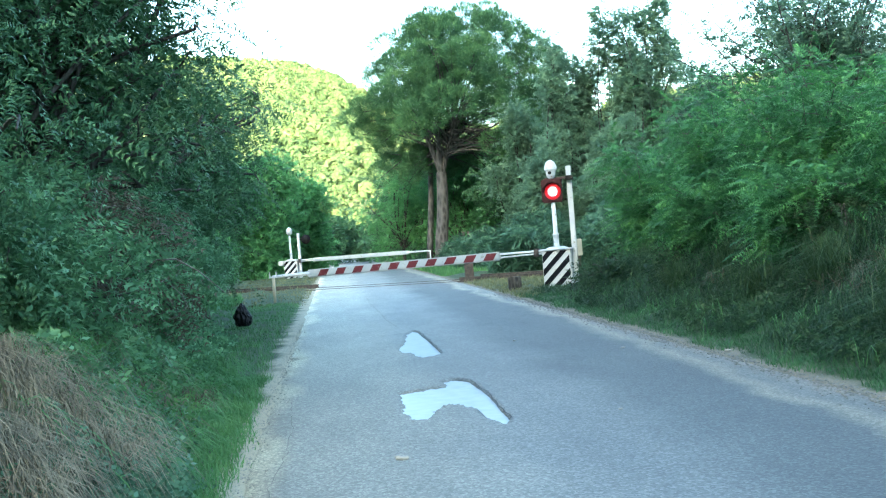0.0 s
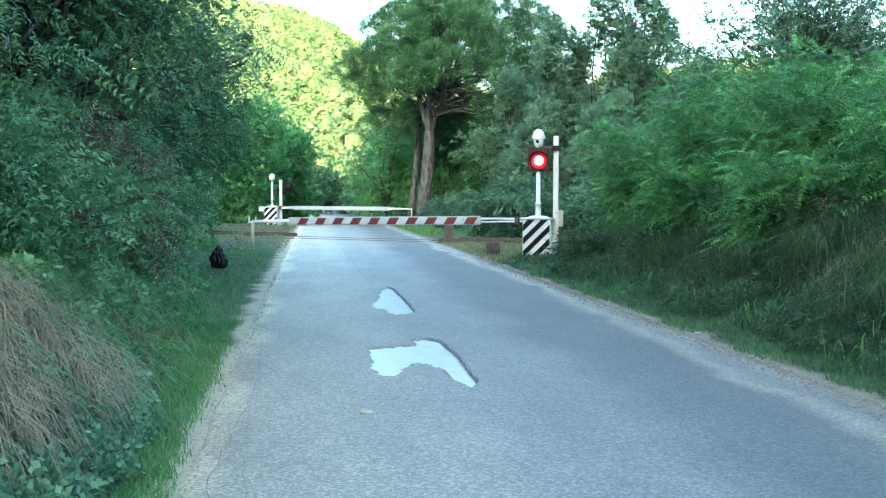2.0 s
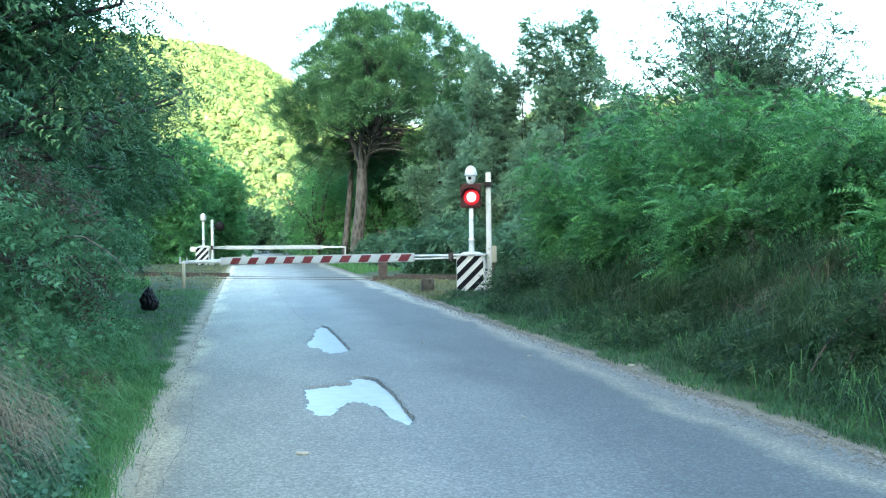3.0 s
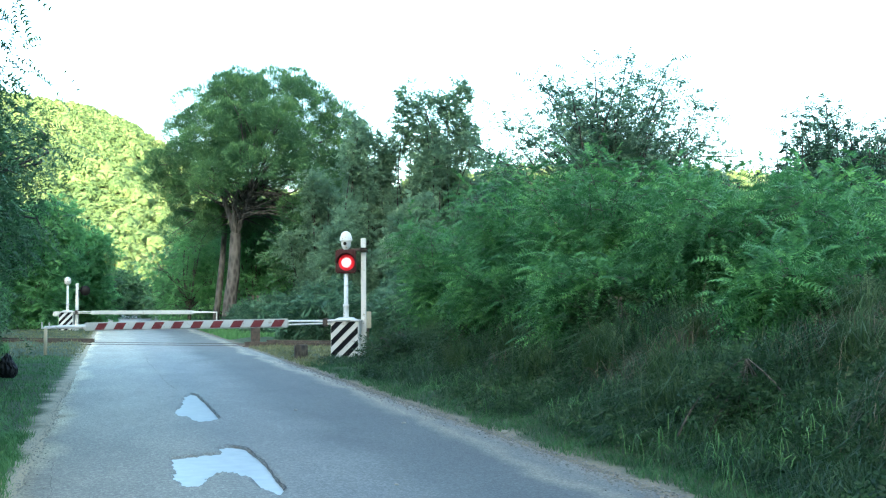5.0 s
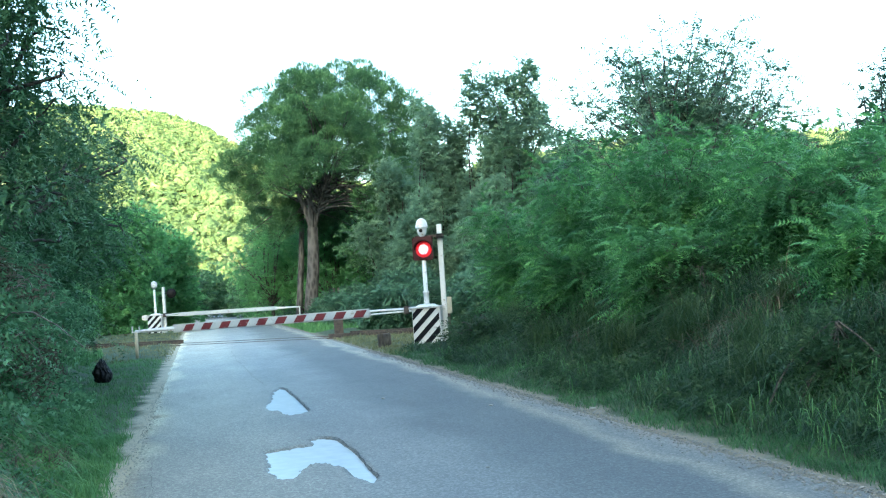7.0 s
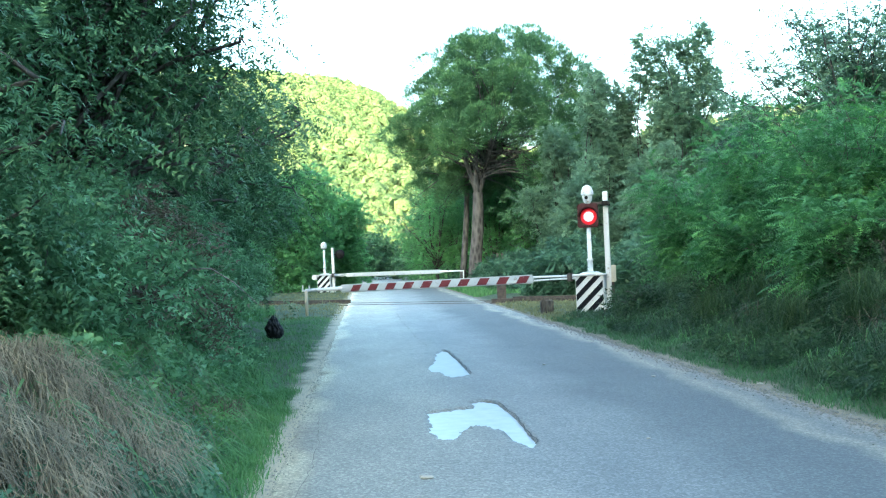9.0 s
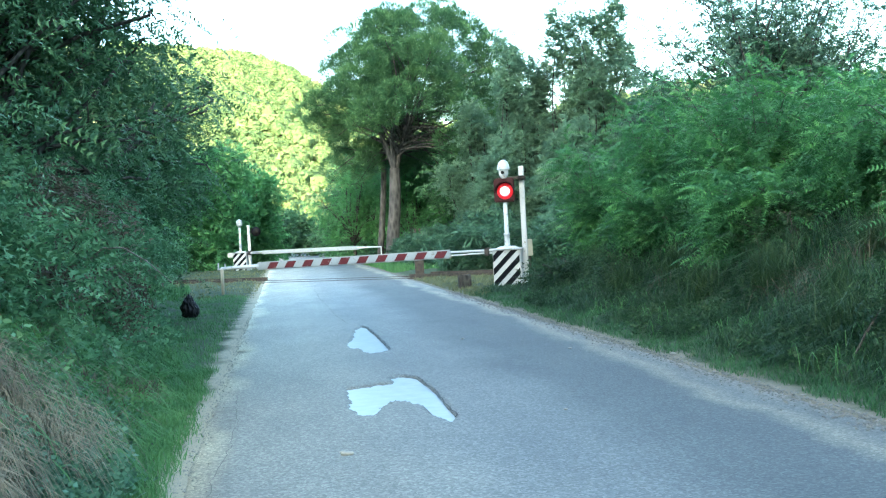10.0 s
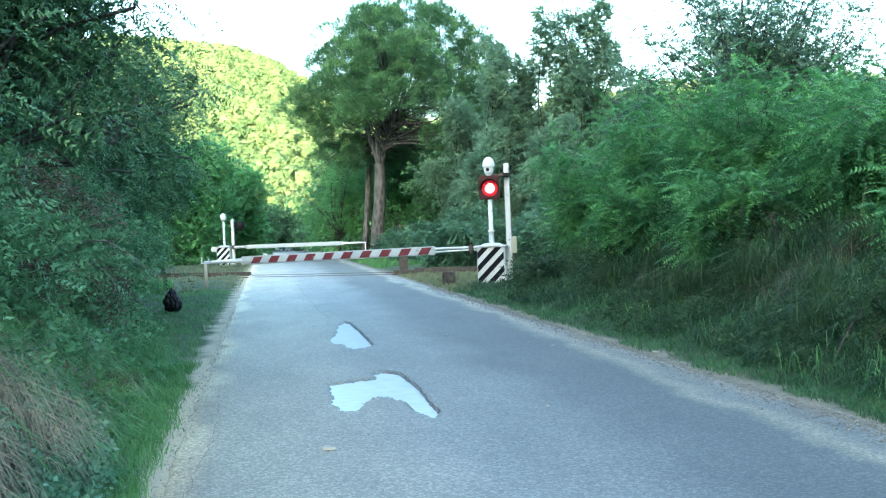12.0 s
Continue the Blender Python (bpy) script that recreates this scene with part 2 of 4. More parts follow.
M_MEADOW = m


# ---- mesh helpers ----
def link(name, me, material, parent=None, label=""):
    me.materials.append(material)
    ob = new(name, me)
    if parent:
        ob.parent = parent
    if label:
        ob["label"] = label
    return ob


def part(name, bm, material, parent, label="", smooth=False):
    me = bpy.data.meshes.new(name)
    bm.to_mesh(me)
    bm.free()
    if smooth:
        me.polygons.foreach_set("use_smooth", [True] * len(me.polygons))
    return link(name, me, material, parent, label)


def quads(name, verts, faces, smooth=False):
    """A mesh from arrays of places and of four-cornered faces."""
    me = bpy.data.meshes.new(name)
    me.vertices.add(len(verts))
    me.vertices.foreach_set("co", np.ascontiguousarray(verts, dtype=np.float32).ravel())
    c = faces.shape[1]
    me.loops.add(c * len(faces))
    me.loops.foreach_set("vertex_index", np.ascontiguousarray(faces, dtype=np.int32).ravel())
    me.polygons.add(len(faces))
    me.polygons.foreach_set("loop_start", np.arange(len(faces), dtype=np.int32) * c)
    me.update(calc_edges=True)
    if smooth:
        me.polygons.foreach_set("use_smooth", [True] * len(faces))
    return me


def unit(v):
    return v / np.maximum(np.linalg.norm(v, axis=-1, keepdims=True), 1e-9)


def blades(base, way, flat, length, width, corners=4):
    """Leaf blades: base places, unit ways, the blade's own normal, sizes. Three or four corners each."""
    side = unit(np.cross(way, flat))
    length, width = np.broadcast_to(length, len(base))[:, None], np.broadcast_to(width, len(base))[:, None]
    tip = base + way * length
    if corners == 3:
        v = np.stack([base + side * width / 2, tip, base - side * width / 2], 1).reshape(-1, 3)
        return v, np.arange(len(v)).reshape(-1, 3)
    mid = base + way * length * 0.42
    v = np.stack([base, mid + side * width / 2, tip, mid - side * width / 2], 1).reshape(-1, 3)
    return v, np.arange(len(v)).reshape(-1, 4)


def sprays(rng, p, axis, reach, count, leaf, wide, spread=0.9, droop=0.25, corners=4, loose=0.35):
    """Compound leaves: leaflets in two rows along each axis."""
    s = len(p)
    rnd = unit(rng.normal(size=(s, 3)) * 0.6 + np.array([0, 0, 1.0]))
    side = unit(np.cross(axis, rnd))
    flat = unit(np.cross(side, axis))
    k = np.arange(count)
    f = (k // 2 + 1) / (count // 2 + 0.5)
    sign = np.where(k % 2 == 0, 1.0, -1.0)
    reach = reach * rng.uniform(0.6, 1.25, (s, 1, 1))
    base = p[:, None] + axis[:, None] * reach * f[None, :, None] + np.array([0, 0, -1.0]) * (reach * droop * f[None, :, None] ** 2)
    way = unit(axis[:, None] * (1 - spread * 0.55) + side[:, None] * sign[None, :, None] * spread + rng.normal(size=(s, count, 3)) * loose * 0.5 - np.array([0, 0, 0.22]))
    nrm = unit(flat[:, None] + rng.normal(size=(s, count, 3)) * loose)
    size = rng.uniform(0.75, 1.2, s * count)
    return blades(base.reshape(-1, 3), way.reshape(-1, 3), nrm.reshape(-1, 3), leaf * size, wide * size, corners)


def blob_points(rng, blobs, number, inner=0.55):
    """Places in the outer shell of a set of ellipsoids, with the ways outward."""
    bl = np.array(blobs, float)
    area = (bl[:, 3] * bl[:, 4] + bl[:, 4] * bl[:, 5] + bl[:, 3] * bl[:, 5])
    pick = rng.choice(len(bl), number, p=area / area.sum())
    d = unit(rng.normal(size=(number, 3)))
    lump = np.array([noise.noise(Vector((*(v * 2.3 + k * 7.1),))) for v, k in zip(d, pick)])
    r = (inner + (1.0 - inner) * rng.random(number) ** 0.6) * (1 + 0.38 * lump)
    c, rad = bl[pick, :3], bl[pick, 3:]
    return c + d * rad * r[:, None], unit(d / rad)


def join(*sets):
    vs, fs, k = [], [], 0
    for v, f in sets:
        vs.append(v)
        fs.append(f + k)
        k += len(v)
    return np.concatenate(vs), np.concatenate(fs)


def tube(points, radii, sides=7):
    """A tapered limb along points."""
    pts, v = [Vector(p) for p in points], []
    for i, p in enumerate(pts):
        w = (pts[min(i + 1, len(pts) - 1)] - pts[max(i - 1, 0)]).normalized()
        a = w.cross(Vector((0.31, 0.95, 0.07))).normalized()
        c = w.cross(a)
        for k in range(sides):
            g = 2 * math.pi * k / sides
            v.append(p + (a * math.cos(g) + c * math.sin(g)) * radii[i])
    f = [[i * sides + k, i * sides + (k + 1) % sides, (i + 1) * sides + (k + 1) % sides, (i + 1) * sides + k] for i in range(len(pts) - 1) for k in range(sides)]
    return np.array([tuple(q) for q in v]), np.array(f)


def limb(rng, a, c, r0, r1, wobble=0.12, steps=6, sides=7):
    a, c = np.array(a, float), np.array(c, float)
    t = np.linspace(0, 1, steps)
    bow = rng.normal(size=3) * wobble * np.linalg.norm(c - a)
    p = a + (c - a) * t[:, None] + bow * (np.sin(np.pi * t) * 0.6)[:, None] + np.array([0, 0, 1.0]) * (0.12 * np.linalg.norm((c - a)[:2]) * np.sin(np.pi * t))[:, None]
    return tube(p.tolist(), (r0 + (r1 - r0) * t).tolist(), sides)


def plant(name, place, blobs, trunk, material, seed, number, leaf=0.09, wide=0.045, reach=0.3, count=10, label="", category="tree", group="",
          inner=0.5, lift=0.25, droop=0.25, spread=0.9, core=0.2, bark=None, stems=1, ragged=0.0, corners=3, loose=0.35,
          hearts=None, twigs=4, level=1.0):
    """A tree or bush: stem and limbs, and a crown of compound leaves. Blobs are counted from its foot;
    hearts are the dense inner masses behind them, level lays the sprays flatter."""
    rng = np.random.default_rng(seed)
    top = new(name)
    top.location = place
    wood = []
    low = min(b[2] for b in blobs)
    for s in range(stems):
        foot = np.array([rng.normal() * 0.3 * (stems > 1), rng.normal() * 0.3 * (stems > 1), -0.15])
        mine = blobs[s::stems]
        hub = np.array([np.mean([b[0] for b in mine]) * 0.5, np.mean([b[1] for b in mine]) * 0.5, max(0.6, low * 0.75)])
        wood.append(limb(rng, foot, hub, trunk, trunk * 0.7, 0.05))
        for b in mine:
            c = np.array(b[:3])
            wood.append(limb(rng, hub, c, trunk * 0.55 if twigs > 2 else trunk * 0.35, trunk * 0.16, 0.12, 6, 6 if twigs > 2 else 4))
            for _ in range(twigs):
                d = unit(rng.normal(size=3) + np.array([0, 0, 0.4]))
                wood.append(limb(rng, c, c + d * np.array(b[3:]) * 0.9, trunk * 0.16, 0.008, 0.15, 4, 4))
    v, f = join(*wood)
    link("trunk", quads("trunk", v, f, True), bark or M_TWIG, top)
    p, d = blob_points(rng, blobs, number, inner)
    if ragged:
        p = p + d * (rng.random((number, 1)) ** 5) * ragged
    axis = unit((d + rng.normal(size=(number, 3)) * 0.45) * np.array([1, 1, level]) + np.array([0, 0, lift]))
    sets = [sprays(rng, p, axis, reach, count, leaf, wide, spread, droop, corners, loose)]
    k = int(number * core)
    if k:
        q, e = blob_points(rng, [(b[0], b[1], b[2], b[3] * 0.75, b[4] * 0.75, b[5] * 0.75) for b in hearts or blobs], k, 0.2)
        sets.append(sprays(rng, q, unit(e + rng.normal(size=(k, 3))), reach * 1.1, 6, leaf * 1.7, wide * 1.9, 0.9, 0.2, corners))
    v, f = join(*sets)
    link("crown", quads("crown", v, f), material, top)
    return tagged(top, label, category, group)


def puffs(rng, blobs, each, low=0.38, high=0.6, flat=0.6):
    """Small leafy puffs standing out from the skin of larger masses, so that the crown has lobes and hollows."""
    out = []
    for b in blobs:
        for _ in range(each):
            d = unit(rng.normal(size=3))
            r = b[3] * rng.uniform(low, high)
            c = np.array(b[:3]) + d * np.array(b[3:]) * rng.uniform(0.75, 1.1)
            out.append((c[0], c[1], c[2], r, r, r * flat))
    return out


def grass(name, rng, xy, height, width, material, label, lean=0.35, parts=2, droop=0.3):
    """Blades standing on the ground at the given places."""
    k = len(xy)
    z = np.array([ground_z(x, y) for x, y in xy])
    a = rng.uniform(0, 2 * math.pi, k)
    out = np.stack([np.cos(a), np.sin(a), np.zeros(k)], 1)
    h = (height * rng.uniform(0.5, 1.2, k))[:, None]
    side = np.stack([-np.sin(a + 0.6), np.cos(a + 0.6), np.zeros(k)], 1) * (width * rng.uniform(0.7, 1.3, k))[:, None] / 2
    base = np.stack([xy[:, 0], xy[:, 1], z - 0.02], 1)
    ln = lean * rng.uniform(0.2, 1.4, k)[:, None]
    mid = base + np.array([0, 0, 1.0]) * h * 0.55 + out * h * ln * 0.35
    tip = base + np.array([0, 0, 1.0]) * h * (1.0 - droop * ln) + out * h * ln * 1.1
    v = np.stack([base - side, base + side, mid + side * 0.8, mid - side * 0.8, tip + side * 0.1, tip - side * 0.1], 1).reshape(-1, 3)
    i = np.arange(k)[:, None] * 6
    f = np.concatenate([i + np.array([0, 1, 2, 3]), i + np.array([3, 2, 4, 5])])
    return tagged(link(name, quads(name, v, f), material), label, "grass", kind="stuff")


def box(bm, x0, y0, z0, x1, y1, z1, bevel=0.0):
    r = bmesh.ops.create_cube(bm, size=1.0, matrix=Matrix.LocRotScale(((x0 + x1) / 2, (y0 + y1) / 2, (z0 + z1) / 2), None, (x1 - x0, y1 - y0, z1 - z0)))
    if bevel:
        es = list({e for v in r["verts"] for e in v.link_edges})
        bmesh.ops.bevel(bm, geom=es, offset=bevel, segments=2, affect="EDGES")
    return bm


def lathe(profile, sides=20, m=None):
    """A turned body from (radius, height) pairs."""
    bm = bmesh.new()
    rings = [[bm.verts.new((r * math.cos(2 * math.pi * k / sides), r * math.sin(2 * math.pi * k / sides), z)) for k in range(sides)] for r, z in profile]
    for a, c in zip(rings, rings[1:]):
        for k in range(sides):
            bm.faces.new((a[k], a[(k + 1) % sides], c[(k + 1) % sides], c[k]))
    bm.faces.new(list(reversed(rings[0])))
    bm.faces.new(rings[-1])
    if m:
        bmesh.ops.transform(bm, matrix=m, verts=bm.verts)
    return bm


def smooth_step(a, c, v):
    """From 0 at a to 1 at c."""
    t = min(1.0, max(0.0, (v - a) / (c - a)))
    return t * t * (3 - 2 * t)


# ---- ground ----
ROAD_L, ROAD_R = -0.78, 4.4


def ground_z(x, y):
    """Height of the verges: banks on both sides this side of the tracks, low ground at the crossing."""
    lump = 0.09 * noise.noise(Vector((x * 0.9, y * 0.9, 3.1))) + 0.05 * noise.noise(Vector((x * 2.7, y * 2.7, 8.3)))
    lip = 0.03 * noise.noise(Vector((x * 5.0, y * 2.2, 5.5))) + 0.02 * noise.noise(Vector((x * 11.0, y * 9.0, 2.5)))
    if ROAD_L + 0.25 < x < ROAD_R - 0.25 and -40 < y < 140:
        return -0.12
    if ROAD_L < x < ROAD_R and -40 < y < 140:
        return -0.12 + (0.1 + lip) * (1 - smooth_step(0.0, 0.25, min(x - ROAD_L, ROAD_R - x)))
    lump += lip
    if x <= 1.8:
        toe = -1.12 - 0.075 * max(0.0, y - 7)
        h = 0.8 * smooth_step(0, 1.2, toe - x) + 0.8 * smooth_step(1.0, 6, toe - x)
        near = 1 - smooth_step(30, 36, y)
        return -0.02 + h * near + lump * smooth_step(0.0, 0.8, ROAD_L - x) + 0.06 * smooth_step(0.2, 0.7, ROAD_L - x)
    h = 1.25 * smooth_step(0.0, 3.4, x - 4.8) + 0.35 * smooth_step(3, 9, x - 5.1)
    near = 1 - smooth_step(20.5, 26.5, y)
    past = 0.5 * smooth_step(6, 8, x) * smooth_step(46, 58, y)
    return -0.02 + h * near + past + lump * smooth_step(0.0, 0.9, x - ROAD_R) + 0.04 * smooth_step(0.2, 0.7, x - ROAD_R)


def axis_steps(lo, hi, step, reach):
    out, a, s = [], lo, step
    while a > -reach:
        s *= 1.5
        a -= s
        out.append(a)
    mid = np.arange(lo, hi + 1e-6, step).tolist()
    more, a, s = [], hi, step
    while a < reach:
        s *= 1.5
        a += s
        more.append(a)
    return out[::-1] + mid + more


gx, gy = axis_steps(-12.05, 20, 0.25, 3000), axis_steps(-4, 60, 0.33, 3000)
gx = sorted(set(gx) | set(np.arange(-1.33, -0.5, 0.06).round(3).tolist()) | set(np.arange(4.02, 4.9, 0.06).round(3).tolist()))
gv = np.array([(x, y, ground_z(x, y)) for y in gy for x in gx])
w = len(gx)
gf = np.array([[j * w + i, j * w + i + 1, (j + 1) * w + i + 1, (j + 1) * w + i] for j in range(len(gy) - 1) for i in range(w - 1)])
tagged(link("ground", quads("ground", gv, gf, True), M_GROUND), "grassy earth banks with sandy edges beside the road", "ground", kind="structure")

# road with two shallow potholes
HOLE_A = [(0.55, 11.44), (0.79, 11.5), (1.08, 11.6), (1.12, 12.17), (1.27, 12.05), (1.4, 11.79), (1.43, 11.25), (1.45, 10.53), (1.43, 9.83), (1.42, 9.16), (1.34, 8.89), (1.3, 9.01), (1.21, 9.3), (1.2, 9.86), (1.09, 10.11), (1.0, 10.22), (0.86, 9.9), (0.78, 9.53), (0.59, 9.43), (0.56, 9.77), (0.5, 10.01), (0.56, 10.56)]
HOLE_B = [(0.84, 15.95), (0.99, 16.83), (1.11, 18.35), (1.3, 19.03), (1.39, 18.66), (1.41, 17.26), (1.42, 15.88), (1.41, 14.86), (1.27, 14.58), (1.1, 14.46), (1.01, 14.76), (1.0, 15.21), (0.87, 15.38)]


def inside(poly, x, y):
    """How far inside the outline a place lies, across the road; negative outside."""
    hit, best = False, 9.0
    for (ax, ay), (cx, cy) in zip(poly, poly[1:] + poly[:1]):
        if (ay > y) != (cy > y) and x < (cx - ax) * (y - ay) / (cy - ay) + ax:
            hit = not hit
        dx, dy = cx - ax, (cy - ay) * 0.35
        t = max(0.0, min(1.0, ((x - ax) * dx + (y - ay) * 0.35 * dy) / (dx * dx + dy * dy)))
        best = min(best, math.hypot(ax + t * dx - x, ay * 0.35 + t * dy - y * 0.35))
    return best if hit else -best


def road_z(x, y):
    z = 0.0
    for poly, y0, y1 in ((HOLE_A, 8.6, 12.5), (HOLE_B, 14.2, 19.4)):
        if 0.3 < x < 1.7 and y0 < y < y1:
            left = smooth_step(1.38, 1.1, x) if x < 1.38 else 0.0
            d = inside(poly, x, y) + 0.012 * noise.noise(Vector((x * 14, y * 5, 1.0)))
            d -= left * (0.02 + 0.05 * noise.noise(Vector((x * 9, y * 4, 7.0))) + 0.035 * noise.noise(Vector((x * 26, y * 9, 3.0))))
            z -= 0.045 * smooth_step(-0.012, 0.03, d)
            z += (0.03 * noise.noise(Vector((x * 7, y * 5, 5.0))) + 0.02 * noise.noise(Vector((x * 22, y * 9, 2.0)))) * smooth_step(-0.02, 0.02, d) * smooth_step(1.42, 0.7, x) if x < 1.42 else 0.0
    return z


rx = [ROAD_L, -0.7, -0.4, 0.0, 0.3] + np.arange(0.4, 1.61, 0.03).tolist() + [1.8, 2.4, 3.0, 3.6, 4.1, ROAD_R - 0.12, ROAD_R]
ry = np.arange(-30, 8.4, 0.4).tolist() + np.arange(8.5, 12.6, 0.05).tolist() + np.arange(12.7, 14.1, 0.2).tolist() + np.arange(14.2, 19.5, 0.07).tolist() + np.arange(19.6, 130, 0.4).tolist()
rv = []
for y in ry:
    for i, x in enumerate(rx):
        edge = (i == 0) or (i == len(rx) - 1)
        jag = (0.14 * noise.noise(Vector((x, y * 1.1, 0.0))) + 0.08 * noise.noise(Vector((x, y * 5.0, 4.0)))) if edge else 0.0
        rv.append((x + jag, y, -0.05 if edge else road_z(x, y)))
w = len(rx)
rf = np.array([[j * w + i, j * w + i + 1, (j + 1) * w + i + 1, (j + 1) * w + i] for j in range(len(ry) - 1) for i in range(w - 1)])
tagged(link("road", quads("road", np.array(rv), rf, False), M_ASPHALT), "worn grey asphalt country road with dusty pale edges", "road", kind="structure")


def puddle(poly):
    bm = bmesh.new()
    cx, cy = sum(p[0] for p in poly) / len(poly), sum(p[1] for p in poly) / len(poly)
    ring = [bm.verts.new((cx + (x - cx) * 1.08 + math.copysign(0.02, x - cx), cy + (y - cy) * 1.03, -0.026)) for x, y in poly]
    f = bm.faces.new(ring)
    f.normal_update()
    if f.normal.z < 0:
        f.normal_flip()
    bmesh.ops.triangulate(bm, faces=[f])
    ob = part("pothole_puddle", bm, M_MILK, None)
    return tagged(ob, "pale milky puddle filling a shallow pothole in asphalt", "puddle", "potholes in the road")


puddle(HOLE_A)
puddle(HOLE_B)


def on_ground(xy, lift=0.0):
    return np.array([(x, y, ground_z(x, y) + lift) for x, y in xy])


def weeds(name, rng, xy, height, leaf, wide, count, material, label, spread=0.9, lean=0.5, droop=0.3):
    """Leafy weeds: stems with leaves in two rows, standing up from the ground."""
    p = on_ground(xy, 0.0)
    axis = unit(np.array([0, 0, 1.0]) + rng.normal(size=(len(p), 3)) * lean)
    v, f = sprays(rng, p, axis, height, count, leaf, wide, spread, droop)
    return tagged(link(name, quads(name, v, f), material), label, "weeds", kind="stuff")


def thatch(name, rng, xy, length, width, downhill, material, label, height=0.3, tangle=0.55):
    """Long dead straws that rise a little and hang over down the slope."""
    k, n_seg = len(xy), 4
    p = on_ground(xy, 0.0)
    turn = rng.normal(size=k) * tangle
    d = np.array(downhill, float)
    way = np.stack([d[0] * np.cos(turn) - d[1] * np.sin(turn), d[0] * np.sin(turn) + d[1] * np.cos(turn)], 1)
    ln = length * rng.uniform(0.45, 1.2, k)
    hg = height * rng.uniform(0.3, 1.2, k)
    rows = []
    for i in range(n_seg + 1):
        t = i / n_seg
        q = p.copy()
        q[:, :2] += way * (ln * t ** 1.2)[:, None] * 0.8
        q[:, 2] += hg * 3.2 * t * (1 - t * 0.72) - ln * 0.62 * t * t
        floor = np.array([ground_z(a, c) for a, c in q[:, :2]]) + 0.015 + 0.05 * rng.random(k)
        q[:, 2] = np.maximum(q[:, 2], floor)
        side = np.stack([-way[:, 1], way[:, 0], np.full(k, 0.4)], 1) * width * (1 - 0.7 * t) / 2
        rows += [q - side, q + side]
    v = np.stack(rows, 1)
    i0 = (np.arange(k) * (2 * (n_seg + 1)))[:, None]
    f = np.concatenate([i0 + np.array([2 * i, 2 * i + 1, 2 * i + 3, 2 * i + 2]) for i in range(n_seg)])
    return tagged(link(name, quads(name, v.reshape(-1, 3), f), material), label, "grass", kind="stuff")


def ribbon(name, pts, width, z, material, label, category, group=""):
    """A narrow ragged strip lying on the road along pts."""
    out = []
    for (ax, ay), (cx, cy) in zip(pts, pts[1:]):
        k = max(2, int(math.hypot(cx - ax, cy - ay) / 0.12))
        out += [(ax + (cx - ax) * i / k, ay + (cy - ay) * i / k) for i in range(k)]
    v = []
    for x, y in out:
        j = 0.035 * noise.noise(Vector((x * 3, y * 4, 1.0))) + 0.02 * noise.noise(Vector((x * 9, y * 11, 6.0)))
        w_ = width * (0.7 + 0.6 * noise.noise(Vector((x * 5, y * 6, 9.0))))
        v += [(x + j - w_ / 2, y, z), (x + j + w_ / 2, y, z)]
    f = np.array([[2 * i, 2 * i + 1, 2 * i + 3, 2 * i + 2] for i in range(len(out) - 1)])
    return tagged(link(name, quads(name, np.array(v), f), material), label, category, group)


# dark strips paint the shade of the potholes' broken rims
ribbon("shaded_rim", HOLE_A[3:11], 0.02, 0.004, M_RIM_SHADE, "dark strip painted for the shaded broken edge of a pothole", "pothole edge", "pothole edges")
ribbon("shaded_rim", HOLE_B[3:8], 0.022, 0.004, M_RIM_SHADE, "dark strip painted for the shaded broken edge of a pothole", "pothole edge", "pothole edges")
ribbon("crack", [(-0.5, 5.0), (-0.58, 6.0), (-0.56, 7.2), (-0.48, 8.6), (-0.5, 10.0), (-0.56, 11.5)], 0.006, 0.004, M_CRACK, "long thin crack along the asphalt edge", "crack", "cracks in the road")
ribbon("crack", [(1.12, 19.6), (1.0, 22.0), (0.98, 25.0), (0.9, 29.0), (0.92, 34.0)], 0.012, 0.004, M_CRACK, "long thin crack along the road's middle seam", "crack", "cracks in the road")
ribbon("crack", [(-0.3, 5.0), (-0.36, 5.6), (-0.4, 6.3), (-0.52, 7.1)], 0.005, 0.004, M_CRACK, "fine branching crack near the road edge", "crack", "cracks in the road")


# ---- far hill in the sun, and the ridge behind that shades the road ----
def ridge_slope(az):
    """Rise of the skyline above eye level, as a slope, by degrees to the right of the road."""
    return float(np.interp(az, [-40, -10, -4.7, -2.4, -0.6, 1.2, 2.9, 6, 12, 20, 30, 50], [0.163, 0.191, 0.185, 0.179, 0.172, 0.16, 0.139, 0.109, 0.1, 0.128, 0.12, 0.1]))


def hill_place(az, r):
    t = max(0.0, (r - 170) / 350)
    z = ridge_slope(az) * 520 * (t ** 0.85 if t < 1 else 1 - 0.4 * (t - 1))
    z += 5 * noise.noise(Vector((az * 0.25, r * 0.02, 0.0))) * min(1.0, t * 3)
    return r * math.sin(radians(az)), r * math.cos(radians(az)), z - 1.5


hill_az, hill_r = np.arange(-40, 55.1, 1.0), np.arange(170, 800, 12.0)
hv = np.array([hill_place(a, r) for r in hill_r for a in hill_az])
w = len(hill_az)
hf = np.array([[j * w + i, j * w + i + 1, (j + 1) * w + i + 1, (j + 1) * w + i] for j in range(len(hill_r) - 1) for i in range(w - 1)])
tagged(link("hill", quads("hill", hv, hf, True), M_HILL), "wooded hillside in yellow evening sun", "hill", kind="structure")

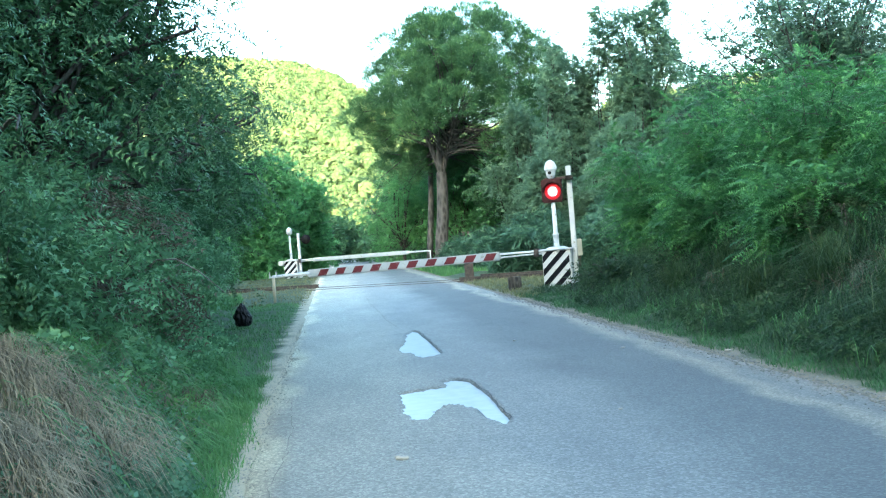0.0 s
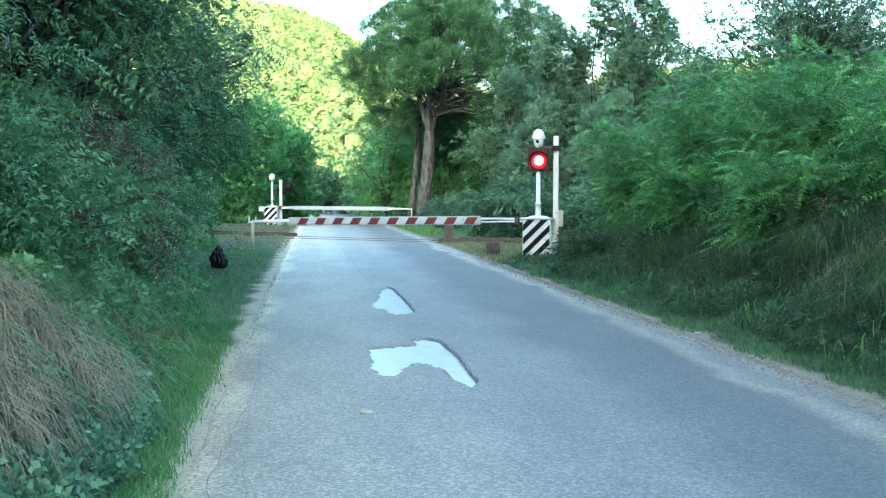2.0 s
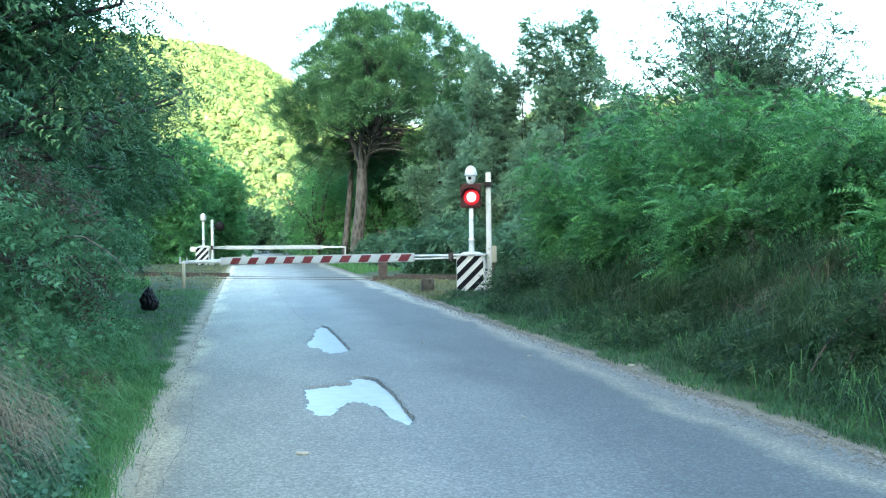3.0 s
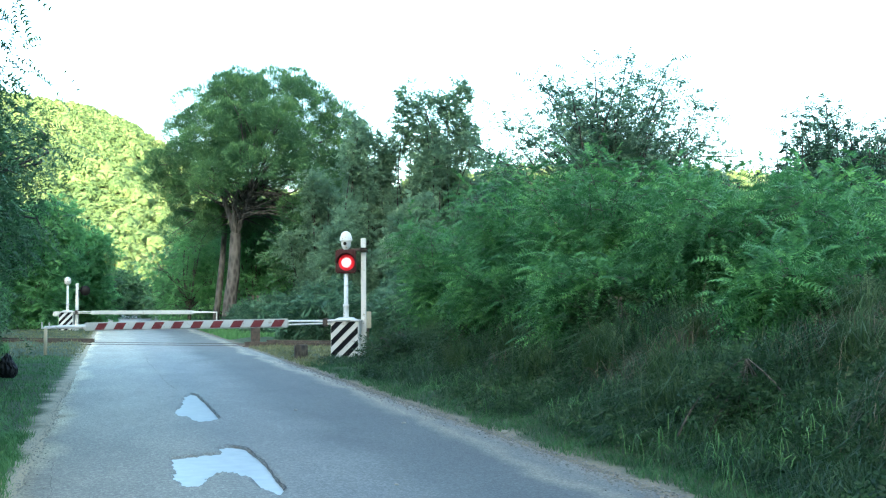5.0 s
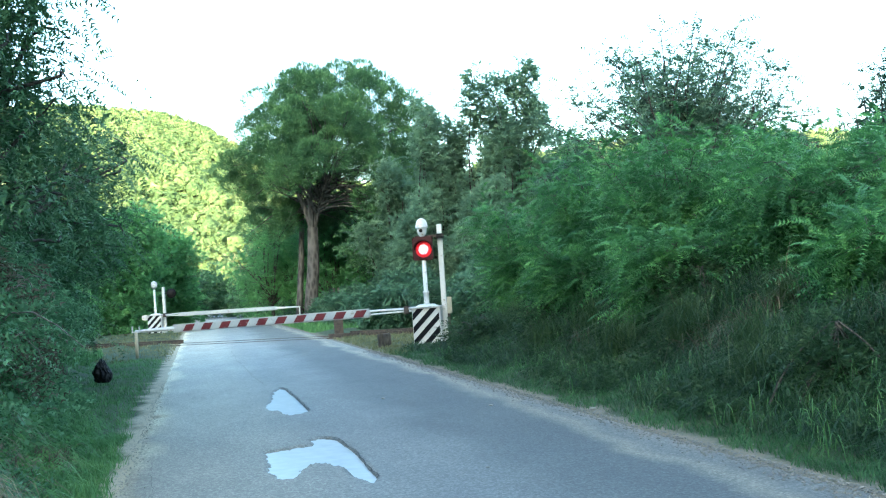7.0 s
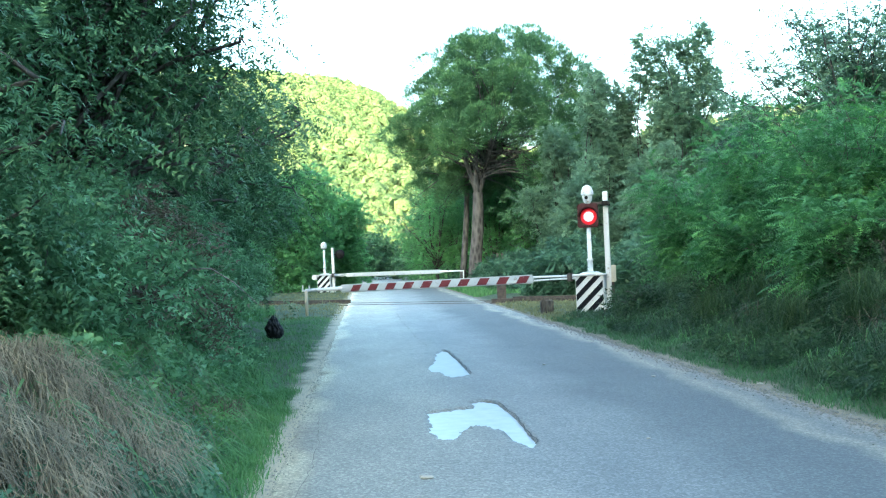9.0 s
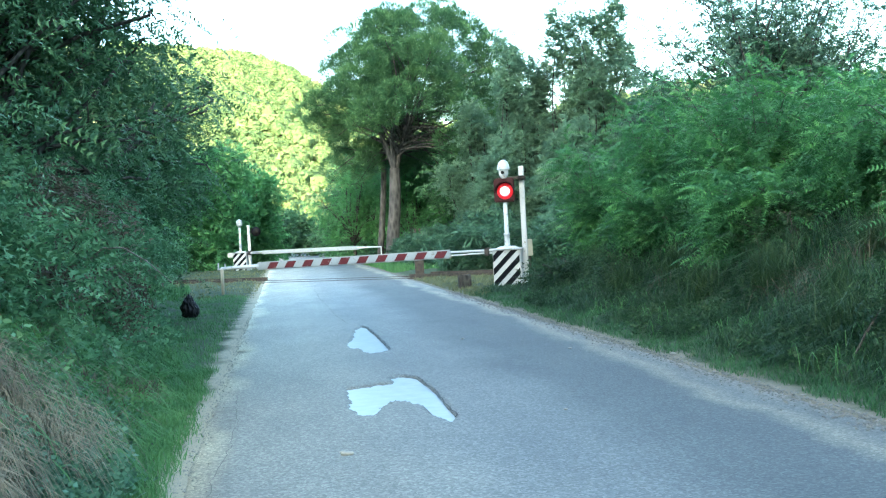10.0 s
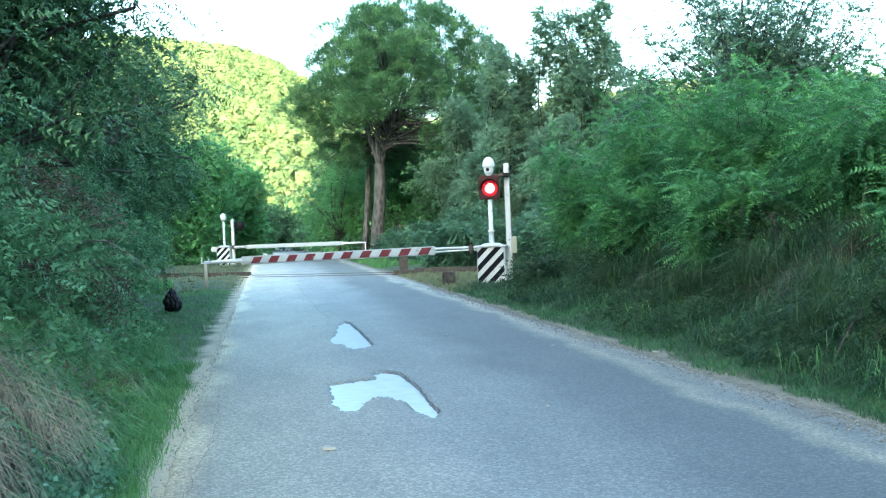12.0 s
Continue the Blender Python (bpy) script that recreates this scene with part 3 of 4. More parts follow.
bm = bmesh.new()
bmesh.ops.create_icosphere(bm, subdivisions=1, radius=1.0)
BALL_V = np.array([tuple(q.co) for q in bm.verts])
BALL_F = np.array([[q.index for q in face.verts] for face in bm.faces if face.calc_center_median().z > -0.35])
bm.free()
rng = np.random.default_rng(5)
sets = []
for k in range(3600):
    az = rng.uniform(-8, 6.5) if k < 3000 else rng.uniform(6, 34)
    r = 180 + 350 * rng.random() ** 0.8
    x, y, z = hill_place(az, r)
    if 2.2 < az < 3.6 and 480 < r < 515:
        continue
    rad = rng.uniform(1.0, 2.6)
    squash = np.array([1.0, 1.0, rng.uniform(0.8, 1.15)])
    seed = rng.uniform(0, 90)
    grow = np.array([0.9 + 0.7 * noise.noise(Vector((q[0] * 1.6 + seed, q[1] * 1.6, q[2] * 1.6))) for q in BALL_V]) * rng.uniform(0.75, 1.2, len(BALL_V))
    sets.append((np.array([x, y, z + rad * 0.45]) + BALL_V * grow[:, None] * squash * rad, BALL_F))
    d = unit(rng.normal(size=(40, 3)) + np.array([0, -0.3, 0.5]))
    p = np.array([x, y, z + rad * 0.45]) + d * squash * rad * rng.uniform(0.7, 1.2, (40, 1))
    flat = unit(d + rng.normal(size=(40, 3)) * 0.3)
    way = unit(np.cross(flat, rng.normal(size=(40, 3))))
    sets.append(blades(p, way, flat, rng.uniform(0.3, 0.6, 40) * rad, rng.uniform(0.25, 0.45, 40) * rad, 3))
v, f = join(*sets)
tagged(link("hillside_woods", quads("hillside_woods", v, f), M_WOODS), "dense broadleaf woods in low yellow sunlight", "woods", kind="stuff")

mv = np.array([hill_place(a, r) for r in (476, 488, 500, 512) for a in (2.2, 2.7, 3.2, 3.7)]) + np.array([0, 0, 1.2])
mf = np.array([[j * 4 + i, j * 4 + i + 1, j * 4 + i + 5, j * 4 + i + 4] for j in range(3) for i in range(3)])
tagged(link("meadow", quads("meadow", mv, mf, True), M_MEADOW), "small bright green meadow high on the hill", "meadow", kind="structure")

bx, by = np.arange(-1400, 1401, 40.0), np.arange(-520, -159, 20.0)
bv = np.array([(x, y, -2 + 142 * math.exp(-(((y + 330) / 95) ** 2)) * (1 + 0.08 * noise.noise(Vector((x * 0.01, y * 0.01, 2)))) + 4 * noise.noise(Vector((x * 0.05, y * 0.05, 9)))) for y in by for x in bx])
w = len(bx)
bf = np.array([[j * w + i, j * w + i + 1, (j + 1) * w + i + 1, (j + 1) * w + i] for j in range(len(by) - 1) for i in range(w - 1)])
tagged(link("ridge", quads("ridge", bv, bf, True), M_HILL), "long wooded ridge behind the road", "hill", kind="structure")


# ---- level crossing ----
def band(x0, z0, x1, z1, a, c):
    """The piece of a rectangle between the slanting lines z - x = a and z - x = c."""
    poly = [(x0, z0), (x1, z0), (x1, z1), (x0, z1)]
    for sign, lim in ((1, a), (-1, c)):
        out = []
        for p, q in zip(poly, poly[1:] + poly[:1]):
            u, w_ = sign * (p[1] - p[0] - lim), sign * (q[1] - q[0] - lim)
            if u >= 0:
                out.append(p)
            if (u >= 0) != (w_ >= 0):
                t = u / (u - w_)
                out.append((p[0] + (q[0] - p[0]) * t, p[1] + (q[1] - p[1]) * t))
        poly = out
        if len(poly) < 3:
            return []
    return poly


def slab(poly, y0, y1):
    """A thin plate with the outline poly in x and z."""
    bm = bmesh.new()
    a, c = [bm.verts.new((x, y0, z)) for x, z in poly], [bm.verts.new((x, y1, z)) for x, z in poly]
    bm.faces.new(a)
    bm.faces.new(list(reversed(c)))
    for k in range(len(poly)):
        q = (k + 1) % len(poly)
        bm.faces.new((a[q], a[k], c[k], c[q]))
    bmesh.ops.recalc_face_normals(bm, faces=bm.faces)
    return bm


def turned(ob, m):
    ob.matrix_local = m
    return ob


def barrier(place, turn, boom_turn, boom_fall, thick0, thick1, end, striped, facing, height, light_on, label):
    """A crossing barrier: striped drive cabinet, signal mast with bell, square post, boom."""
    top = new("crossing_barrier")
    top.matrix_basis = pose(*place, 0, 0, turn)
    W, D, H = 0.37, 0.26, 1.02
    cab = part("cabinet", box(bmesh.new(), -W, -D, -0.08, W, D, H, 0.015), M_WHITE, top, "white steel drive cabinet")
    bm = box(bmesh.new(), -W - 0.05, -D - 0.05, H, W + 0.05, D + 0.05, H + 0.035, 0.012)
    bmesh.ops.create_cone(bm, cap_ends=True, segments=24, radius1=0.33, radius2=0.2, depth=0.06, matrix=Matrix.Translation((0, 0, H + 0.064)))
    part("lid", bm, M_WHITE, cab, "domed white lid")
    for k in range(-2, 5):
        poly = band(-W + 0.012, 0.0, W - 0.03, H - 0.01, -0.32 + 0.345 * k, -0.32 + 0.345 * k + 0.18)
        if poly:
            for s in ((-1,) if facing else (-1, 1)):
                part("black_stripe", slab(poly, s * (D + 0.004), s * (D - 0.004)), M_BLACK, cab, "black painted stripe")
    part("mast", lathe([(0.085, H + 0.08), (0.085, H + 0.12), (0.07, H + 0.13), (0.07, H + 0.38), (0.085, H + 0.39), (0.085, H + 0.43), (0.057, H + 0.45), (0.055, height - 0.45)]), M_WHITE, top, "white signal mast", True)
    z = height
    if light_on:
        bell = part("bell", lathe([(0.05, z - 0.5), (0.085, z - 0.47), (0.12, z - 0.4), (0.135, z - 0.27), (0.165, z - 0.265), (0.17, z - 0.24), (0.15, z - 0.14), (0.115, z - 0.06), (0.06, z - 0.015), (0.015, z)], 20), M_WHITE, top, "white bell housing with a small round opening")
        part("opening", lathe([(0.045, 0.0), (0.045, 0.02)], 14, pose(-0.01, -0.12, z - 0.34, 90)), M_DARK, bell)
        sig = part("signal_head", box(bmesh.new(), -0.27, -0.12, z - 1.12, 0.27, 0.02, z - 0.5, 0.03), M_HOUSING, top, "dark square signal housing with red lamp glow painted in")
        part("lens", lathe([(0.215, 0.0), (0.205, 0.012), (0.14, 0.03), (0.12, 0.032)], 24, pose(0.03, -0.12, z - 0.84, 90)), M_LENS, sig, "glowing red signal lens", True)
        part("lens_glow", lathe([(0.135, 0.033), (0.125, 0.038), (0.07, 0.04)], 24, pose(0.03, -0.12, z - 0.84, 90)), M_GLOW, sig, "bright pink-red ring round the lit centre", True)
        part("bulb", lathe([(0.075, 0.04), (0.062, 0.055), (0.035, 0.062), (0.005, 0.065)], 24, pose(0.03, -0.12, z - 0.84, 90)), M_BULB, sig, "white-hot centre of the lit lens", True)
        bm = bmesh.new()
        for k in range(12):
            a0, a1 = math.pi * (k / 12) - 0.1, math.pi * ((k + 1) / 12) + 0.02
            q = [(0.03 + 0.25 * math.cos(a), y, z - 0.84 + 0.25 * math.sin(a)) for a, y in ((a0, -0.12), (a1, -0.12), (a1, -0.3), (a0, -0.3))]
            bm.faces.new([bm.verts.new(p) for p in q])
        bmesh.ops.solidify(bm, geom=bm.faces[:], thickness=0.012)
        part("visor", bm, M_DARK, sig, "dark sheet visor over the lens")
        arm = box(bmesh.new(), -0.2, 0.02, z - 0.52, 0.56, 0.07, z - 0.46, 0.01)
        part("bracket", arm, M_RUST, top, "rusty steel cross bracket")
        post = part("square_post", box(bmesh.new(), 0.37, 0.18, -0.08, 0.5, 0.31, z - 0.18, 0.012), M_WHITE, top, "white square post with flaking paint")
        part("collar", box(bmesh.new(), 0.35, 0.02, z - 0.56, 0.53, 0.34, z - 0.44, 0.02), M_DARK, post)
    else:
        part("bell", lathe([(0.05, z - 0.42), (0.16, z - 0.34), (0.17, z - 0.2), (0.14, z - 0.08), (0.02, z)]), M_WHITE, top, "white bell housing", True)
        post = part("square_post", box(bmesh.new(), 0.42, -0.07, -0.08, 0.56, 0.07, z - 0.35, 0.012), M_WHITE, top, "white square post")
        sig = part("signal_head", lathe([(0.02, -0.03), (0.25, -0.02), (0.26, 0.0), (0.25, 0.03), (0.12, 0.14), (0.03, 0.15)], 24, pose(0.9, 0.0, z - 0.72, 90)), M_DARK, top, "dark round signal seen from behind", True)
        part("bracket", box(bmesh.new(), 0.5, -0.03, z - 0.75, 0.75, 0.03, z - 0.7, 0.008), M_DARK, sig)
        part("counterweight", box(bmesh.new(), -0.72, -0.1, 0.8, -0.44, 0.1, 1.06, 0.03), M_WHITE, top, "white counterweight box")
    # boom, along its own x
    boom = new("boom")
    boom.parent = top
    turned(boom, pose(0, -0.02 if striped else 0.0, 1.0, 0, 0, 0) @ pose(0, 0, 0, 0, boom_fall, boom_turn))
    bm = box(bmesh.new(), thick0, -0.04, -0.12 if striped else -0.1, thick1, 0.04, 0.12 if striped else 0.1, 0.03)
    part("panel", bm, M_PANEL, boom, "white box-section boom")
    bm = bmesh.new()
    for zz, r in ((0.035, 0.03), (-0.035, 0.022)):
        v, f = tube([(-0.3, 0, zz), (0.8, 0, zz), (thick0, 0, zz * 1.3)], [r + 0.02, r, r])
        vs = [bm.verts.new(p) for p in v]
        for q in f:
            bm.faces.new([vs[i] for i in q])
    part("root_tube", bm, M_WHITE, boom)
    part("clamp", box(bmesh.new(), 0.52, -0.1, -0.11, 0.64, 0.1, 0.11, 0.02), M_RUST, boom, "rusty boom clamp")
    bm = bmesh.new()
    v, f = tube([(thick1 - 0.1, 0, 0), (thick1 + 0.6, 0, 0), (end, 0, -0.005)], [0.07, 0.055, 0.045] if striped else [0.06, 0.045, 0.03])
    vs = [bm.verts.new(p) for p in v]
    for q in f:
        bm.faces.new([vs[i] for i in q])
    bm.faces.new(vs[-7:])
    part("tip_tube", bm, M_WHITE, boom)
    if striped:
        step = 0.62
        k = 0
        while thick0 + 0.1 + k * step + 0.45 < thick1:
            s = thick0 + 0.06 + k * step
            for side in (-1, 1):
                poly = [(s + 0.15, -0.092), (s + 0.46, -0.092), (s + 0.33, 0.092), (s + 0.02, 0.092)]
                part("red_stripe", slab(poly, side * 0.043, side * 0.037), M_RED, boom, "faded red reflective stripe")
            k += 1
    else:
        part("rest_leg", box(bmesh.new(), end - 0.05, -0.02, -0.42, end, 0.02, 0.0, 0.006), M_WHITE, boom)
    return tagged(top, label, "level crossing barrier", "barriers of the crossing")


ob_near = barrier((5.9, 27.75, 0.0), -20, 180 - 35.3 + 20, 1.0, 1.67, 8.15, 9.5, 1, True, 3.4, True, "white level crossing barrier lowered across the road, lit red signal")
ob_far = barrier((-2.2, 58.7, 0.0), -15, -35.8 + 15, 0.0, 1.42, 7.5, 8.8, 0, False, 2.85, False, "far white level crossing barrier lowered beyond the tracks")

rest = new("boom_rest")
rest.location = (-1.83, 33.0, 0)
part("stake", lathe([(0.05, -0.1), (0.05, 0.78), (0.035, 0.82)], 12), M_CREAM, rest, "", True)
bm = box(bmesh.new(), -0.12, -0.02, 0.84, -0.08, 0.02, 1.0, 0.006)
box(bm, 0.08, -0.02, 0.84, 0.12, 0.02, 0.98, 0.006)
box(bm, -0.13, -0.025, 0.8, 0.13, 0.025, 0.842, 0.008)
part("fork", bm, M_WHITE, rest)
tagged(rest, "white forked post that the boom tip rests on", "post")

jb = new("junction_box")
jb.location = (6.85, 29.4, 0)
part("housing", box(bmesh.new(), -0.1, -0.1, 0.78, 0.1, 0.1, 1.25, 0.015), M_CREAM, jb)
part("door", box(bmesh.new(), -0.08, -0.115, 0.8, 0.08, -0.1, 1.22, 0.006), M_CREAM, jb)
part("stand", box(bmesh.new(), -0.05, -0.05, -0.1, 0.05, 0.05, 0.78, 0.01), M_RUST, jb)
tagged(jb, "weathered cream junction box on a steel stand", "junction box")

# rails run slantwise over the road
RAIL_C, RAIL_W = Vector((2.0, 40.3, 0)), Vector((0.79, -0.613, 0))
across = Vector((0.613, 0.79, 0))


def rail(s0, s1, off, z0, z1):
    bm = bmesh.new()
    for half, za, zb in ((0.035, z1 - 0.04, z1), (0.012, z0 + 0.012, z1 - 0.04), (0.07, z0, z0 + 0.014)):
        box(bm, s0, off - half, za, s1, off + half, zb)
    ob = part("rail", bm, M_RUST, None)
    ob.matrix_basis = pose(RAIL_C.x, RAIL_C.y, 0, 0, 0, math.degrees(math.atan2(RAIL_W.y, RAIL_W.x)))
    return tagged(ob, "rusty brown steel railway rail crossing the road", "rail", "rails of the track")


for off in (-0.75, 0.75):
    rail(-3.9, 3.6, off, -0.15, 0.018)
    rail(3.62, 45, off, -0.02, 0.15)
    rail(-70, -3.92, off, -0.02, 0.15)
for k in range(-60, 74):
    s = k * 0.6
    if -4.3 < s < 3.9 or s > 44:
        continue
    ob = part("sleeper", box(bmesh.new(), -0.11, -1.2, -0.12, 0.11, 1.2, 0.0, 0.015), M_WOOD, None) if k == -60 else copy_thing(sleeper, Matrix())
    sleeper = ob
    c = RAIL_C + RAIL_W * s
    ob.matrix_basis = pose(c.x, c.y, 0, 0, 0, math.degrees(math.atan2(RAIL_W.y, RAIL_W.x)))
    tagged(ob, "dark weathered wooden sleeper under the rails", "sleeper", "sleepers of the track")

bm = box(bmesh.new(), -0.17, -0.1, -0.1, 0.17, 0.1, 0.36, 0.02)
for v in bm.verts:
    v.co += Vector((noise.noise(v.co * 5), noise.noise(v.co * 5 + Vector((3, 0, 0))), noise.noise(v.co * 6))) * 0.03
ob = part("stump", bm, M_TWIG, None)
ob.location = (4.95, 29.2, 0)
tagged(ob, "short weathered brown stump in the dry grass", "stump")

bm = box(bmesh.new(), -0.16, -0.08, -0.1, 0.16, 0.08, 0.7, 0.02)
ob = part("marker_plate", bm, M_RUST, None)
ob.location = (4.9, 38.6, 0)
tagged(ob, "rust-brown steel marker beside the rails", "marker")
for px, py in ((8.0, 62.0), (7.6, 61.0), (8.7, 61.5)):
    ob = part("fence_post", box(bmesh.new(), -0.06, -0.06, -0.1, 0.06, 0.06, 1.35, 0.012), M_WOOD, None)
    ob.location = (px, py, 0.5)
    tagged(ob, "grey wooden fence post among weeds", "fence post", "fence posts")

# black bag in the grass
bm = bmesh.new()
bmesh.ops.create_icosphere(bm, subdivisions=4, radius=0.3)
for v in bm.verts:
    p = v.co.copy()
    crease = abs(noise.noise(p * 7)) + 0.5 * abs(noise.noise(p * 16))
    v.co = Vector((p.x * (1.0 - 0.45 * max(0.0, p.z / 0.3)), p.y * 0.8, p.z * 1.25)) * (1 + 0.2 * noise.noise(p * 4) - 0.3 * crease)
    v.co.z = max(v.co.z, -0.26)
ob = part("rubbish_bag", bm, M_BAG, None, "", False)
ob.scale = (0.7, 0.7, 0.78)
ob.location = (-1.96, 22.8, ground_z(-1.96, 22.8) + 0.22)
tagged(ob, "crumpled black plastic rubbish bag lying in grass", "rubbish bag")

for px, py, s in ((0.39, 7.86, 0.042), (0.36, 7.95, 0.022), (4.5, 12.1, 0.035), (2.55, 15.5, 0.028), (2.35, 9.0, 0.018), (3.6, 13.4, 0.028)):
    bm = bmesh.new()
    bmesh.ops.create_icosphere(bm, subdivisions=2, radius=s)
    for v in bm.verts:
        v.co = Vector((v.co.x * 1.1, v.co.y * 0.8, v.co.z * 0.4)) * (1 + 0.3 * noise.noise(v.co * 20 + Vector((px, py, 0))))
    ob = part("stone", bm, M_PALE, None)
    ob.location = (px, py, max(0.0, ground_z(px, py)) + s * 0.2)
    tagged(ob, "small pale stone lying on the road", "stone", "stones on the road")


# ---- umbrella pine ----
def pine(place, seed):
    rng = np.random.default_rng(seed)
    top = new("umbrella_pine")
    top.location = place
    wood = [tube([(-0.25, 0, -0.6), (-0.15, 0, 1.0), (0.05, 0, 2.6), (0.12, 0, 3.8), (0.15, 0, 4.9)], [0.44, 0.38, 0.35, 0.33, 0.3], 12)]
    fork, clumps = np.array([0.15, 0, 4.7]), []
    for k in range(172):
        if k < 112:
            h = 1 - 1.45 * (k + 0.5) / 112
            g = k * 2.39996 + rng.normal() * 0.2
            d = np.array([math.cos(g) * math.sqrt(max(0.0, 1 - h * h)), math.sin(g) * math.sqrt(max(0.0, 1 - h * h)), h])
            r = rng.uniform(0.8, 1.04)
        else:
            d = unit(rng.normal(size=3) + np.array([0, 0, 0.3]))
            r = rng.uniform(0.35, 0.85)
        c = np.array([1.75, 0, 9.2]) + d * np.array([5.3, 4.8, 5.1]) * r
        if c[2] < 6.6:
            c[2] = 5.8 + (c[2] - 5.8) * 0.6
            c[0] += 0.7
        clumps.append((c, rng.uniform(0.75, 1.15)))
    for c in ((-4.6, 0.4, 8.4), (-4.1, -0.6, 8.9), (-3.6, 0.5, 8.0), (-4.2, 0.3, 7.7), (-3.0, 0.0, 7.2)):
        clumps.append((np.array(c), 0.75))
    for _ in range(80):
        a = rng.uniform(0, 2 * math.pi)
        r = rng.uniform(2.6, 5.4)
        if math.sin(a) < 0.1 and abs(math.cos(a)) < 0.6 or math.cos(a) < -0.2 and math.sin(a) < 0.15:
            continue
        clumps.append((np.array([1.4 + r * math.cos(a), r * math.sin(a), rng.uniform(4.7, 6.9)]), rng.uniform(0.5, 0.95)))
    for h, (c, s) in enumerate(clumps):
        if h % 4 == 0 or h >= 172:
            start = fork + (np.array([1.1, 0, 8.0]) - fork) * rng.uniform(0.25, 0.95)
            wood.append(limb(rng, start, c - np.array([0, 0, 0.3]), 0.06, 0.02, 0.1, 6))
    for e in ((-1.3, 0.3, 8.5), (0.6, -0.4, 9.5), (2.4, 0.4, 9.2), (1.4, 1.0, 10.0)):
        wood.append(limb(rng, fork, e, 0.17, 0.07, 0.1))
    v, f = join(*wood)
    link("trunk", quads("trunk", v, f, True), M_BARK, top, "tall forked trunk with rough greyish bark")
    sets = []
    for c, s in clumps:
        k = 1350
        d = unit(rng.normal(size=(k, 3)) + np.array([0, 0, 0.25]))
        lump = np.array([noise.noise(Vector((*(q * 1.9 + c),))) for q in d])[:, None]
        p = c + d * np.array([s, s, s * 0.8]) * rng.uniform(0.7, 0.95, (k, 1)) * (1 + 0.3 * lump)
        way = unit(d + np.array([0, 0, 0.45]) + rng.normal(size=(k, 3)) * 0.25)
        sets.append(blades(p, way, unit(rng.normal(size=(k, 3))), 0.22 * rng.uniform(0.7, 1.2, k), 0.032, 3))
    v, f = join(*sets)
    link("crown", quads("crown", v, f), M_PINE, top, "rounded crown of green needle clumps")
    return tagged(top, "tall umbrella pine with a rounded green crown", "tree")


pine((6.55, 61.7, 0.5), 11)
plant("slim_pine", (5.8, 64.0, 0.4), [(1.4, 0, 11.2, 1.5, 1.4, 1.2), (0.9, 0.5, 10.2, 1.2, 1.2, 0.9)], 0.2, M_PINE, 12, 1800, 0.3, 0.05, 0.3, 8, "slim pine with a bare trunk beside the tall one", "tree", core=0.0, bark=M_BARK)

def boughs(rng, number, height, half, depth, puff, drop=0.3):
    """Rising boughs, each with flat leafy puffs that shrink towards its tip: an airy layered crown."""
    out = []
    for k in range(number):
        a, reach = k * 2.39996 + rng.normal() * 0.25, math.sqrt((k + 0.7) / number)
        tip = height * (1 - drop * reach * reach) * rng.uniform(0.88, 1.04)
        low = tip * rng.uniform(0.45, 0.62)
        for q in (0.35, 0.55, 0.75, 0.9, 1.03):
            r = puff * (1.15 - 0.75 * q) * rng.uniform(0.7, 1.25)
            out.append((half * reach * math.cos(a) * q, depth * reach * math.sin(a) * q, low + (tip - low) * q ** 1.3, r * 1.25, r * 1.1, r * 0.5))
    return out


# ---- trees of the far side and beyond the tracks ----
def heap(rng, number, span, low, high, size):
    """Blobs strewn over a crown of the given half-widths."""
    out = []
    for _ in range(number):
        a, r = rng.uniform(0, 2 * math.pi), math.sqrt(rng.random())
        s = rng.uniform(*size)
        out.append((span[0] * r * math.cos(a), span[1] * r * math.sin(a), rng.uniform(low, high), s, s, s * rng.uniform(0.8, 1.2)))
    return out


rng = np.random.default_rng(21)
for x, y, h, s in ((-4.6, 66.0, 7.8, 2.4), (-8.0, 63.0, 8.6, 3.0), (-2.4, 72.0, 6.9, 1.5), (-12.0, 58.0, 8.5, 3.0)):
    plant("broadleaf_tree", (x, y, 0), heap(rng, 9, (s, s * 0.8), 1.2, h - 1.5, (1.3, 1.9)), 0.18, M_BROAD, int(100 - x), 3300, 0.2, 0.1, 0.5, 8, "leafy green tree beyond the tracks in shade", "tree", "trees beyond the tracks", core=0.25)
for x, y, h, s in ((-1.0, 96, 4.8, 2.4), (3.2, 100, 4.2, 2.6), (6.6, 90, 7.5, 3.0), (8.5, 78, 7.0, 2.6), (10.5, 70, 8.5, 2.8), (13.5, 66, 9.0, 3.0), (-5.0, 92, 7.0, 3.0), (12.5, 76, 10.0, 3.0), (17.0, 70, 10.0, 3.2), (21.5, 64, 9.0, 3.2), (11.6, 60, 7.0, 2.4), (15.2, 57, 8.5, 2.6), (19.0, 55, 8.0, 2.6)):
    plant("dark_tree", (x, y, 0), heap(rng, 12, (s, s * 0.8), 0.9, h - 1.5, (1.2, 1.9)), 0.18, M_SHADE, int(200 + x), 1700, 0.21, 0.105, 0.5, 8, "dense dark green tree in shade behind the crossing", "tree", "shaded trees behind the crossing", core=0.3)
